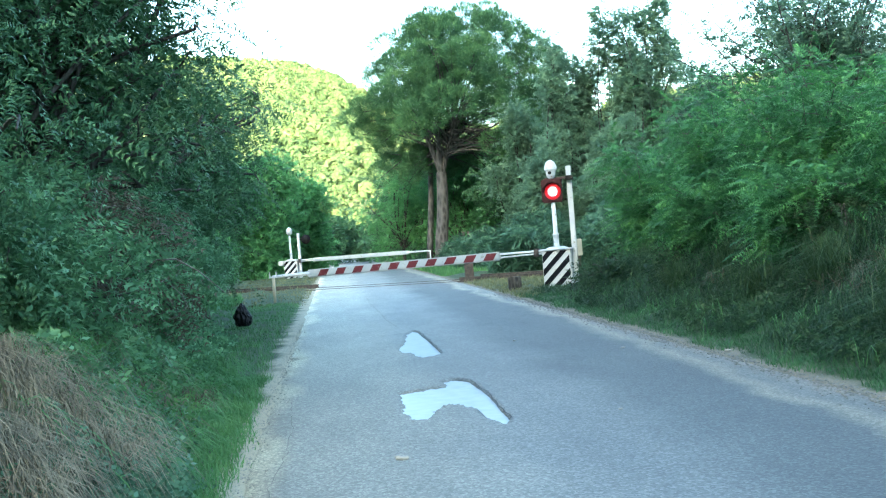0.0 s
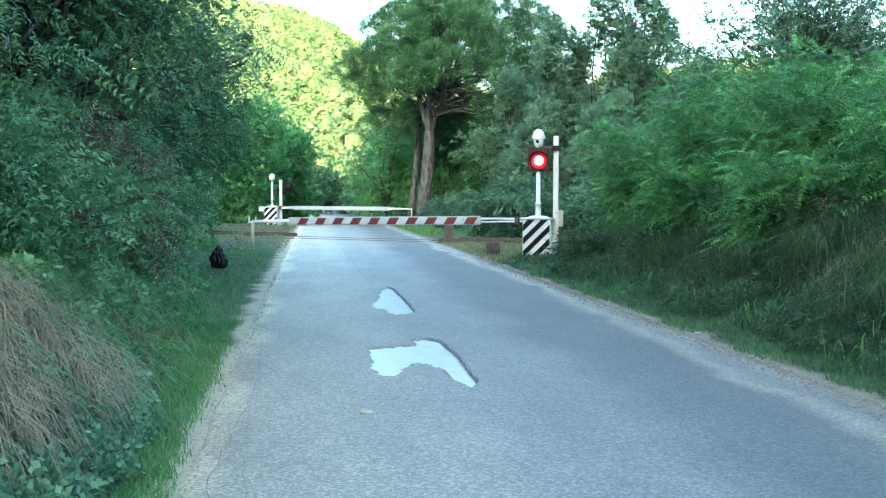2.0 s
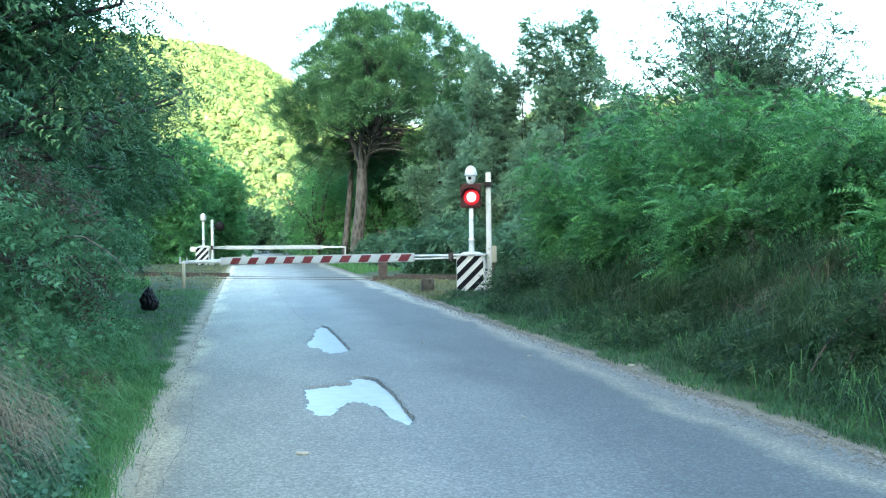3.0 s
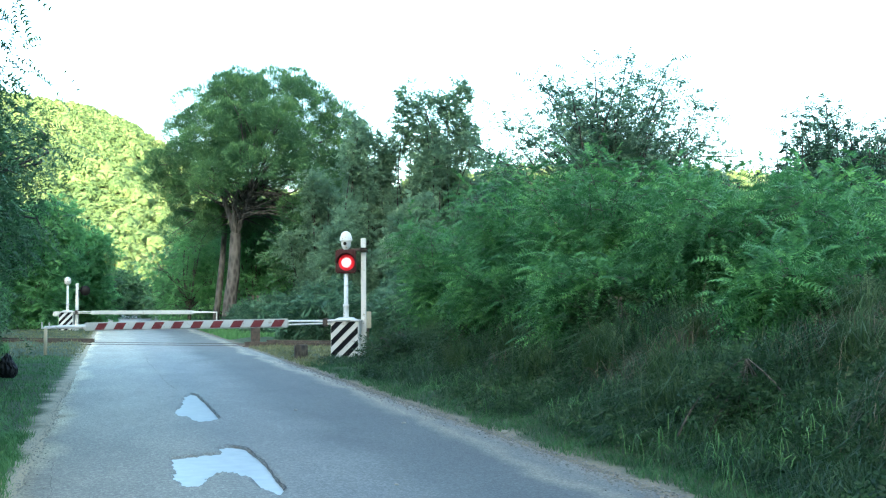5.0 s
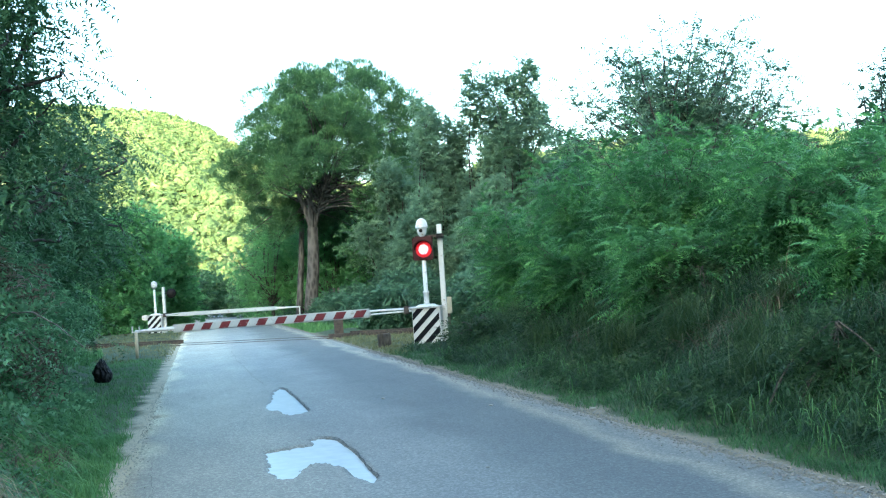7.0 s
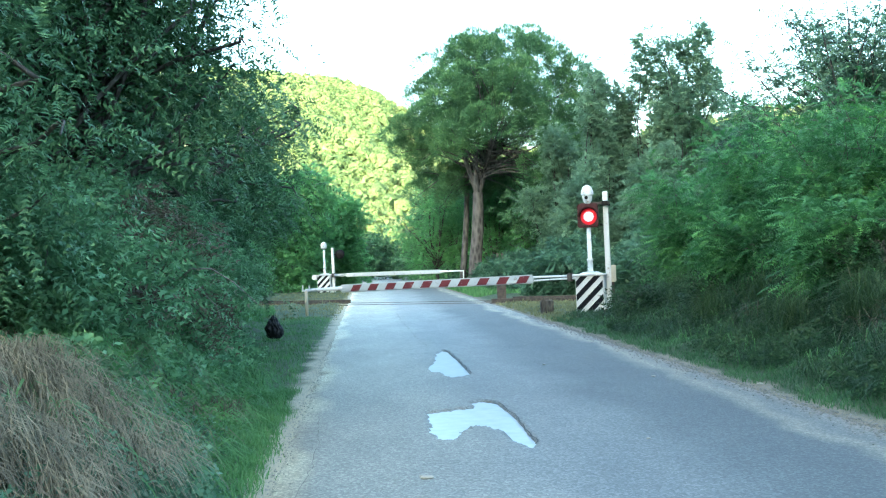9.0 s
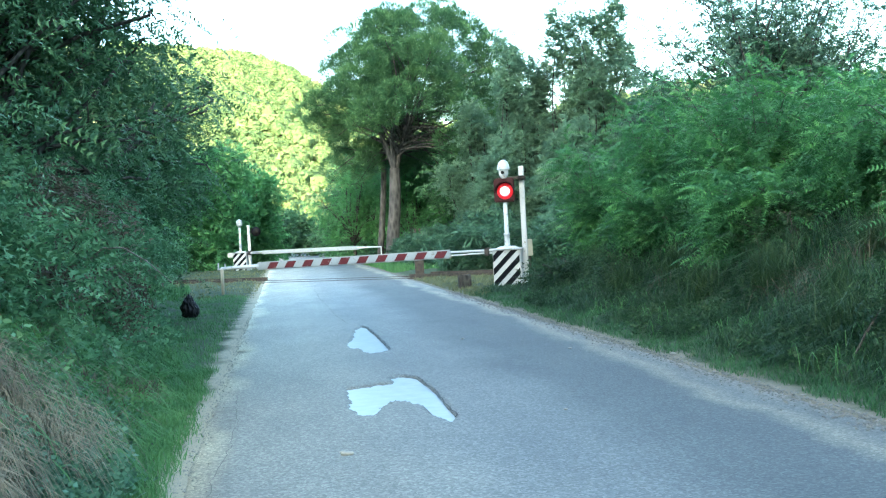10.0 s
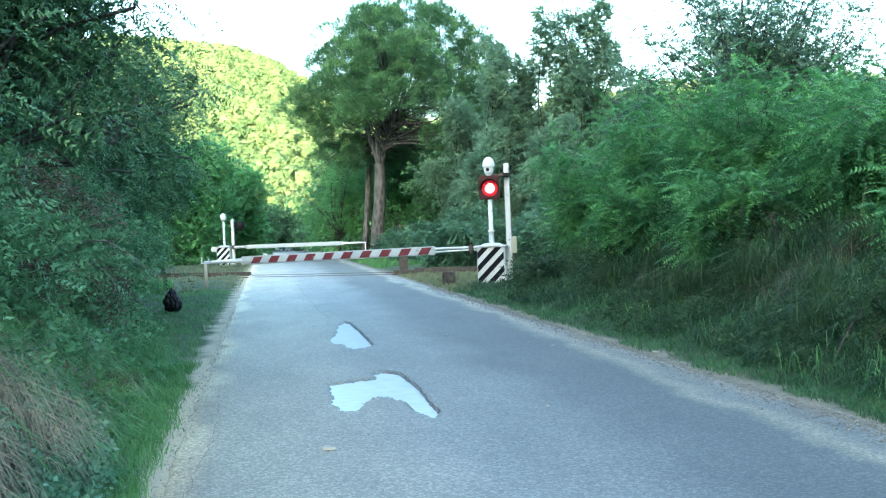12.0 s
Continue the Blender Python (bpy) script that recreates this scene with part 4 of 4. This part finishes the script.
for x, y, h, s in ((11.3, 50, 10.6, 1.3), (12.7, 51, 9.6, 1.2), (14.2, 50, 12.0, 1.5), (15.3, 51, 10.4, 1.3), (16.4, 50, 12.1, 1.4), (17.8, 48, 8.6, 1.3), (10.4, 56, 8.2, 1.4), (13.4, 47, 6.4, 1.2)):
    rngp = np.random.default_rng(int(900 + 10 * x))
    crown = []
    for q in np.linspace(0, 1, 17):
        w_ = s * (1.15 - 0.85 * q)
        r = (1.0 - 0.55 * q) * rngp.uniform(0.6, 0.95)
        crown.append((rngp.normal() * w_ * 0.62, rngp.normal() * w_ * 0.62, 1.8 + q * (h - 2.3), r, r, r * 1.35))
    plant("poplar", (x, y, 0), crown, 0.13, M_POPLAR, int(300 + x * 3), 4600, 0.16, 0.08, 0.42, 6, "grey-green poplar with a loose airy crown", "tree", "poplars", core=0.12, lift=0.5, ragged=0.6, inner=0.35, twigs=2)
for x, y, h, s in ((4.6, 69.0, 7.4, 1.7), (6.6, 70.0, 7.0, 1.8), (8.6, 68.0, 6.6, 1.7), (10.6, 66.0, 6.8, 1.7)):
    rngp = np.random.default_rng(int(950 + 10 * x))
    plant("shaded_conifer", (x, y, 0.2), heap(rngp, 16, (s, s * 0.7), 0.7, h - 1.0, (0.8, 1.3)), 0.14, M_BROAD, int(350 + x), 1900, 0.18, 0.055, 0.5, 9, "dusky grey-green conifer in deep shade behind the pine", "tree", "shaded conifers", core=0.1)
for x, y, h in ((7.6, 42, 1.9), (9.6, 40, 2.2), (11.8, 38, 2.4), (8.9, 46, 2.4), (6.9, 47, 1.7), (6.8, 52, 2.0), (12.5, 43, 2.8), (9.5, 35, 1.9), (11.5, 32.5, 2.4)):
    plant("bramble_bush", (x, y, 0), heap(rng, 6, (1.2, 1.0), 0.3, h - 0.8, (0.6, 0.9)), 0.03, M_BRAMBLE, int(400 + x * 3 + y), 1500, 0.22, 0.07, 0.4, 6, "rank bushy undergrowth beside the tracks", "bush", "undergrowth by the tracks", core=0.3, stems=3)

# ---- right bank: robinia thicket and trees behind ----
def fan(rng, canes, h, s, puff):
    """Canes that fan out from one foot, each with leafy puffs that shrink towards its tip."""
    out = []
    for c in range(canes):
        a = 2 * math.pi * (c + rng.uniform(-0.3, 0.3)) / canes
        tall, lean = h * rng.uniform(0.62, 1.14), s * rng.uniform(0.45, 1.05)
        for q in (0.3, 0.52, 0.74, 0.92, 1.06):
            if q < 0.4 and rng.random() < 0.45:
                continue
            r = (0.52 - 0.34 * q) * puff * rng.uniform(0.75, 1.2)
            out.append((math.cos(a) * lean * q, math.sin(a) * lean * q, tall * q * (1.0 - 0.1 * q), r * 1.2, r * 1.2, r * 0.4))
    return out


rngb = np.random.default_rng(58)
for k, (x, y, h, s) in enumerate(((7.7, 24.2, 2.7, 1.2), (8.3, 21.0, 2.9, 1.4), (8.3, 17.6, 2.5, 1.4), (8.9, 14.2, 1.95, 1.35), (10.2, 11.8, 1.35, 1.3), (11.6, 16.2, 2.3, 1.6), (12.6, 11.0, 1.3, 1.4), (11.2, 20.8, 2.9, 1.6), (10.6, 25.5, 3.3, 1.5), (15.2, 13.0, 1.3, 1.6), (15.5, 18.0, 2.2, 1.8), (13.4, 14.2, 1.7, 1.3), (7.1, 15.4, 0.95, 0.8), (7.7, 11.0, 0.7, 0.7), (7.0, 19.0, 1.2, 0.8))):
    z = ground_z(x, y)
    near = x < 10.7
    plant("robinia_bush", (x, y, z), fan(rngb, 11, h, s * 1.05, s), 0.035, M_ROBINIA, 500 + k, int(4300 * min(1.0, s * s)) if near else 2000, 0.058 if near else 0.085, 0.027 if near else 0.042, 0.46, 18 if near else 14, "bright green robinia thicket with feathery leaves on the bank", "bush", "robinia thicket", core=0.3, stems=11, droop=0.3, lift=0.05, ragged=0.6, corners=3, loose=0.14, twigs=2, level=0.4,
          hearts=[(0, 0, h * 0.38, s * 0.7, s * 0.7, h * 0.4)])
rnge = np.random.default_rng(64)
plant("elm_tree", (14.4, 29.0, 0.8), boughs(rnge, 34, 7.9, 4.3, 2.4, 0.72, 0.4), 0.09, M_ELM, 601, 9500, 0.1, 0.058, 0.4, 8, "dark airy broadleaf tree against the bright sky", "tree", "trees above the thicket", core=0.0, lift=0.1, ragged=0.35, inner=0.1, loose=0.25, droop=0.15, twigs=1, level=0.5)
for k, (x, y, h, s) in enumerate(((20.1, 27.0, 6.4, 1.5), (21.5, 26.6, 6.0, 1.4), (23.6, 27.0, 6.9, 1.7), (25.6, 26.0, 6.4, 1.7), (18.8, 31.0, 4.8, 1.6), (12.6, 33.0, 4.9, 1.5))):
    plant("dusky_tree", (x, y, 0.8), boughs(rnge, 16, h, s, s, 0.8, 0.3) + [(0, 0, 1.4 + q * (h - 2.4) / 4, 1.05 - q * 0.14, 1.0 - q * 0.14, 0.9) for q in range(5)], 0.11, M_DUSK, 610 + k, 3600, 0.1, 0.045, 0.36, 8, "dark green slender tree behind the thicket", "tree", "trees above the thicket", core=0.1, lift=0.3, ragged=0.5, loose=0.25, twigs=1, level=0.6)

# ---- left bank: overhanging trees and hedge ----
for k, (x, y, span, lo, hi, size, cnt, num) in enumerate((
        (-5.2, 9.0, (2.0, 2.4), 2.0, 6.8, (1.1, 1.6), 16, 12000),
        (-5.0, 14.0, (2.4, 2.4), 2.0, 8.6, (1.2, 1.7), 17, 12000),
        (-5.4, 19.5, (2.2, 2.4), 1.6, 5.0, (1.1, 1.5), 14, 10500),
        (-4.6, 24.0, (1.8, 2.2), 1.2, 4.2, (1.0, 1.4), 10, 5500),
        (-7.0, 6.5, (1.8, 2.4), 2.0, 7.0, (1.1, 1.6), 12, 5000),
        (-6.0, 30.0, (1.8, 2.0), 1.0, 3.6, (1.0, 1.4), 8, 3500))):
    z = ground_z(x, y)
    more = [(2.55, 0.5, 2.4 + 0.75 * q, 1.1, 1.3, 0.95) for q in range(6)] + [(1.2, -1.2, 3.4 + 0.8 * q, 1.2, 1.2, 1.0) for q in range(4)] if k == 1 else [(3.2, 2.2, 2.9, 1.1, 1.1, 1.0), (2.4, 1.6, 3.4, 1.3, 1.3, 1.1), (3.0, 2.6, 2.0, 1.0, 1.1, 1.0), (2.6, 1.0, 1.2, 1.0, 1.2, 1.0), (1.6, 0.6, 2.4, 1.2, 1.3, 1.1), (1.2, 1.8, 3.8, 1.2, 1.3, 1.0), (2.2, 2.8, 1.2, 1.1, 1.2, 1.0), (3.6, 2.4, 3.6, 0.8, 0.8, 0.7)] if k == 2 else []
    mass = heap(rng, cnt, span, lo - 0.8, hi - z, size) + more
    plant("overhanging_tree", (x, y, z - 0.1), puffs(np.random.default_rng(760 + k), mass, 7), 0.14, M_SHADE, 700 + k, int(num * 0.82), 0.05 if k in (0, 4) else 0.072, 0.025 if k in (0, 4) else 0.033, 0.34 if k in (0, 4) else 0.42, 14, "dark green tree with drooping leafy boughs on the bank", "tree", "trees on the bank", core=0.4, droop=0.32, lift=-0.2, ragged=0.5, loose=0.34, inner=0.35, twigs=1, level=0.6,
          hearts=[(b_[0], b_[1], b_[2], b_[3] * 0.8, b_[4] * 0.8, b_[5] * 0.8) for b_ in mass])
for k, (x, y, h) in enumerate(((-3.3, 10.8, 1.5), (-3.0, 13.0, 1.8), (-2.9, 15.6, 2.0), (-3.1, 18.4, 2.0), (-3.4, 22.0, 1.8), (-4.2, 27.0, 2.0), (-4.4, 32.0, 2.2), (-5.2, 37.0, 2.4), (-5.0, 44.0, 2.6), (-6.0, 50.0, 3.0))):
    z = ground_z(x, y)
    plant("hedge_bush", (x, y, z), heap(rng, 6, (0.9, 1.2), 0.1, h - 0.6, (0.5, 0.8)), 0.03, M_HEDGE if k < 6 else M_ROBINIA, 720 + k, 2300 if k < 5 else 1500, 0.06, 0.032, 0.3, 10, "shaggy dark green hedge bush on the bank", "bush", "hedge on the bank", core=0.2, stems=3)

# withered boughs hanging in front of the green ones
rngw = np.random.default_rng(81)
for x, y, zz in ((-3.0, 12.2, 2.1), (-2.6, 13.4, 1.7)):
    z = ground_z(x, y)
    plant("withered_bush", (x, y, z), puffs(rngw, [(0.35, -0.3, zz - z, 0.45, 0.4, 0.6), (0.5, -0.2, zz - z - 0.6, 0.35, 0.35, 0.4)], 6), 0.03, M_BROWN, int(820 + y), 520, 0.06, 0.022, 0.3, 8, "withered brown boughs hanging among green leaves", "bush", "withered boughs", core=0.0, droop=0.8, lift=-0.3, stems=2, bark=M_DEAD, loose=0.3)

# dead twigs in the hollow under the hedge
rngt = np.random.default_rng(77)
twigs = [limb(rngt, (rngt.normal() * 0.2, rngt.normal() * 0.3, -0.1), (0.5 + rngt.normal() * 0.4, -0.6 + rngt.normal() * 0.6, rngt.uniform(0.1, 0.9)), 0.018, 0.004, 0.3, 7) for _ in range(26)]
v, f = join(*twigs)
ob = link("dead_twigs", quads("dead_twigs", v, f, True), M_DEAD)
ob.location = (-2.75, 13.4, ground_z(-2.75, 13.4))
tagged(ob, "tangle of bare grey dead twigs under the hedge", "twigs", kind="stuff")


# ---- grasses, weeds and creepers ----
def scatter(rng, number, x0, x1, y0, y1, near=1.0):
    """Places strewn over a strip, denser towards the near end."""
    y = y0 + (y1 - y0) * rng.random(number) ** near
    return np.stack([rng.uniform(x0, x1, number), y], 1)


def tufted(xy, scale, keep, seed):
    """Keeps the places where a coarse noise is high, so that plants stand in patches."""
    return np.array([p for p in xy if noise.noise(Vector((p[0] * scale, p[1] * scale, seed))) > keep])


rng = np.random.default_rng(31)
xy = np.concatenate([scatter(rng, 30000, -3.4, -0.7, 4.2, 32, 1.5), scatter(rng, 30000, -2.0, -0.7, 4.2, 14, 1.3)])
xy = xy[(xy[:, 0] > -1.5) | (xy[:, 1] > 8)]
xy = xy[(xy[:, 0] < np.array([max(-1.06, -0.85 - 0.02 * (y - 7)) - 0.09 * noise.noise(Vector((0, y * 0.9, 2))) + 0.05 * rng.normal() for y in xy[:, 1]]))]
grass("verge_grass", rng, xy, 0.11, 0.009, M_GRASS, "fresh green grass on the road verge", lean=0.6)
grass("bank_grass", rng, scatter(rng, 6000, -5.0, -3.0, 16, 36, 1.0), 0.35, 0.02, M_GRASS, "tall green grass on the bank")
xy = scatter(rng, 26000, 4.4, 5.9, 6.0, 27, 1.5)
xy = xy[(xy[:, 0] > 4.5 + 0.3 * np.array([noise.noise(Vector((5, y * 0.9, 2))) + 0.5 * noise.noise(Vector((9, y * 3.1, 2))) + 0.4 * rng.random() ** 2 for y in xy[:, 1]]))]
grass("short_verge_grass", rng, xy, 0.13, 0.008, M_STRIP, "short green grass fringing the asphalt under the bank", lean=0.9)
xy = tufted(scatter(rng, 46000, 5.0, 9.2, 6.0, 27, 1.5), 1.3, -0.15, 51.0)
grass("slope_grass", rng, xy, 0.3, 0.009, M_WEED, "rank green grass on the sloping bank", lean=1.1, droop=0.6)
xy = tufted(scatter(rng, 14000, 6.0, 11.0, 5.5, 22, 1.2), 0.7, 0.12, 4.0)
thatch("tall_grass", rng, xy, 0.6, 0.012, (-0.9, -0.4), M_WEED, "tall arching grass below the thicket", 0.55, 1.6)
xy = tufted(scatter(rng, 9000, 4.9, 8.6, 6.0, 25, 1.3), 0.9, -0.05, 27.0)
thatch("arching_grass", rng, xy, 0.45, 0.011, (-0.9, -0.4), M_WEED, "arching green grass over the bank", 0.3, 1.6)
xy = tufted(scatter(rng, 7000, 6.2, 10.0, 6.5, 22, 1.2), 0.6, 0.22, 9.0)
thatch("dead_grass", rng, xy, 0.7, 0.012, (-0.95, -0.3), M_BROWN, "matted brown dead grass on the bank")
seats = ((6.5, 17.2), (6.9, 15.6), (6.4, 13.4), (6.6, 13.8), (7.2, 12.2), (7.9, 10.6), (8.6, 9.4), (7.0, 9.0), (9.6, 9.0), (7.3, 19.4), (6.2, 20.8), (8.4, 8.0), (6.0, 15.0), (5.8, 10.4), (6.3, 11.4), (7.8, 9.8), (9.2, 10.0), (6.7, 22.6), (5.9, 18.2))
xy = np.concatenate([np.stack([rng.normal(cx, 0.11, 420), rng.normal(cy, 0.14, 420)], 1) for cx, cy in seats])
grass("grass_tussocks", rng, xy, 0.75, 0.009, M_TUSSOCK, "fan-shaped tussocks of tall green grass on the bank", lean=0.75, droop=0.7)
for k, (x, y, h, s) in enumerate(((5.9, 22.4, 0.5, 0.5), (6.3, 19.2, 0.4, 0.45), (7.2, 14.6, 0.5, 0.5), (6.0, 9.2, 0.35, 0.35), (8.3, 10.4, 0.45, 0.5), (6.2, 24.4, 0.5, 0.5))):
    rngs = np.random.default_rng(830 + k)
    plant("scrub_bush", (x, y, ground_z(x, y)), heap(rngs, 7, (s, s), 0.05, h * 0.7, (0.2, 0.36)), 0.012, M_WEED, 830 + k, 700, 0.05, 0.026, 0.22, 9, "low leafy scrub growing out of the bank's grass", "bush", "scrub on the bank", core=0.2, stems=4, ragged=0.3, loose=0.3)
grass("seed_stalks", rng, scatter(rng, 500, 6.4, 11.0, 6.0, 19, 1.1), 0.8, 0.006, M_STRAW, "thin pale seed stalks above the grass", lean=0.8)
grass("dry_verge_grass", rng, scatter(rng, 9000, 4.45, 8.6, 25.5, 37, 1.0), 0.12, 0.02, M_DRYGREEN, "short dry yellowish grass at the crossing", lean=0.7)
grass("crossing_grass", rng, scatter(rng, 4000, -4.5, -0.85, 31, 60, 1.0), 0.12, 0.025, M_DRYGREEN, "short dry grass beside the crossing", lean=0.7)
grass("far_verge_grass", rng, scatter(rng, 6000, 4.5, 8.5, 44, 66, 1.0), 0.3, 0.04, M_GRASS, "green grass on the far road verge")

# left bank: straw hanging over, ivy at its foot, leafy weeds above
xy = tufted(scatter(rng, 19000, -3.1, -1.2, 5.0, 8.0, 1.0), 2.2, -0.08, 3.0)
xy = xy[xy[:, 0] < -1.33 - 0.08 * np.abs(xy[:, 1] - 7.2)]
thatch("straw_mound", rng, xy, 0.42, 0.007, (0.85, -0.52), M_STRAW, "tangled dry straw hanging down the bank", 0.34, 2.1)
xy = tufted(scatter(rng, 6500, -3.6, -1.4, 5.0, 12.0, 1.0), 1.3, 0.0, 14.0)
thatch("withered_grass", rng, xy, 0.4, 0.01, (0.85, -0.52), M_BROWN, "withered brown grass tangled over the bank", 0.25, 1.2)
xy = tufted(scatter(rng, 8000, -3.6, -1.3, 6.3, 15.0, 1.0), 1.4, 0.0, 17.0)
thatch("bank_long_grass", rng, xy, 0.5, 0.012, (0.85, -0.52), M_GRASS, "long green grass leaning down the bank", 0.25, 1.2)
xy = tufted(scatter(rng, 11000, -2.0, -1.2, 3.9, 9.5, 1.1), 1.5, -0.12, 2.0)
xy = xy[(xy[:, 0] < -1.2 - 0.06 * (xy[:, 1] - 5)) & ((xy[:, 0] > -1.56) | (rng.random(len(xy)) < 0.13))]
xy = np.concatenate([xy, tufted(scatter(rng, 4200, -1.75, -1.14, 4.3, 7.6, 1.0), 2.2, -0.1, 71.0), tufted(scatter(rng, 1500, -2.9, -1.5, 5.6, 10.5, 1.0), 1.7, 0.12, 23.0)])
weeds("ivy", rng, xy, 0.26, 0.05, 0.036, 8, M_IVY, "pale green creeping leaves at the foot of the bank", lean=0.9)
xy = tufted(scatter(rng, 8000, -5.0, -1.8, 5.5, 20, 1.0), 0.8, -0.1, 6.0)
weeds("bank_weeds", rng, xy, 0.4, 0.085, 0.05, 8, M_HEDGE, "leafy dark weeds over the bank", lean=0.6)
xy = tufted(scatter(rng, 5600, -3.4, -1.35, 7.2, 13.5, 1.0), 1.2, -0.1, 61.0)
weeds("light_weeds", rng, xy, 0.3, 0.05, 0.026, 10, M_GRASS, "light green leafy weeds above the straw", lean=0.7)
xy = tufted(scatter(rng, 9000, 4.9, 9.0, 6.0, 26, 1.3), 0.7, 0.0, 12.0)
xy = np.concatenate([xy, tufted(scatter(rng, 4000, 5.2, 8.5, 6.0, 20, 1.2), 1.2, 0.1, 33.0)])
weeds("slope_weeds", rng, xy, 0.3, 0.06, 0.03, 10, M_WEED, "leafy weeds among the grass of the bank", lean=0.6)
xy = tufted(scatter(rng, 5000, 4.8, 8.6, 6.0, 24, 1.3), 0.8, 0.15, 41.0)
thatch("light_tufts", rng, xy, 0.4, 0.01, (-0.9, -0.4), M_GRASS, "lighter green tufts of soft grass on the bank", 0.3, 1.8)


# loose gravel along both edges of the asphalt
def gravel(name, rng, xy, size, material, label):
    """Many small angular stones lying on the road's edge."""
    k = len(xy)
    s = size * rng.uniform(0.5, 1.4, (k, 1, 1)) * rng.uniform(0.7, 1.3, (k, 6, 3)) * np.array([1.0, 1.0, 0.6])
    six = np.array([[1, 0, 0], [-1, 0, 0], [0, 1, 0], [0, -1, 0], [0, 0, 1], [0, 0, -1]], float)
    a = rng.uniform(0, 2 * math.pi, k)
    c, d = np.cos(a)[:, None], np.sin(a)[:, None]
    q = six[None] * s
    q = np.stack([q[:, :, 0] * c - q[:, :, 1] * d, q[:, :, 0] * d + q[:, :, 1] * c, q[:, :, 2]], 2)
    z = np.array([0.004 if ROAD_L < x < ROAD_R else ground_z(x, y) for x, y in xy])
    q = q + np.stack([xy[:, 0], xy[:, 1], z], 1)[:, None]
    f = np.array([[0, 2, 4], [2, 1, 4], [1, 3, 4], [3, 0, 4], [2, 0, 5], [1, 2, 5], [3, 1, 5], [0, 3, 5]])
    f = (np.arange(k)[:, None, None] * 6 + f[None]).reshape(-1, 3)
    return tagged(link(name, quads(name, q.reshape(-1, 3), f), material), label, "gravel", kind="stuff")


xy = np.stack([ROAD_R - 0.06 + 0.12 * rng.normal(size=3600), 6 + 22 * rng.random(3600) ** 1.3], 1)
gravel("grey_gravel", rng, xy, 0.013, M_GRAVEL, "loose grey gravel along the road edge")
xy = np.stack([ROAD_L - 0.02 + 0.08 * rng.normal(size=1500), 5.5 + 18 * rng.random(1500) ** 1.4], 1)
gravel("sandy_grit", rng, xy, 0.009, M_PALE, "pale sandy grit along the road edge")
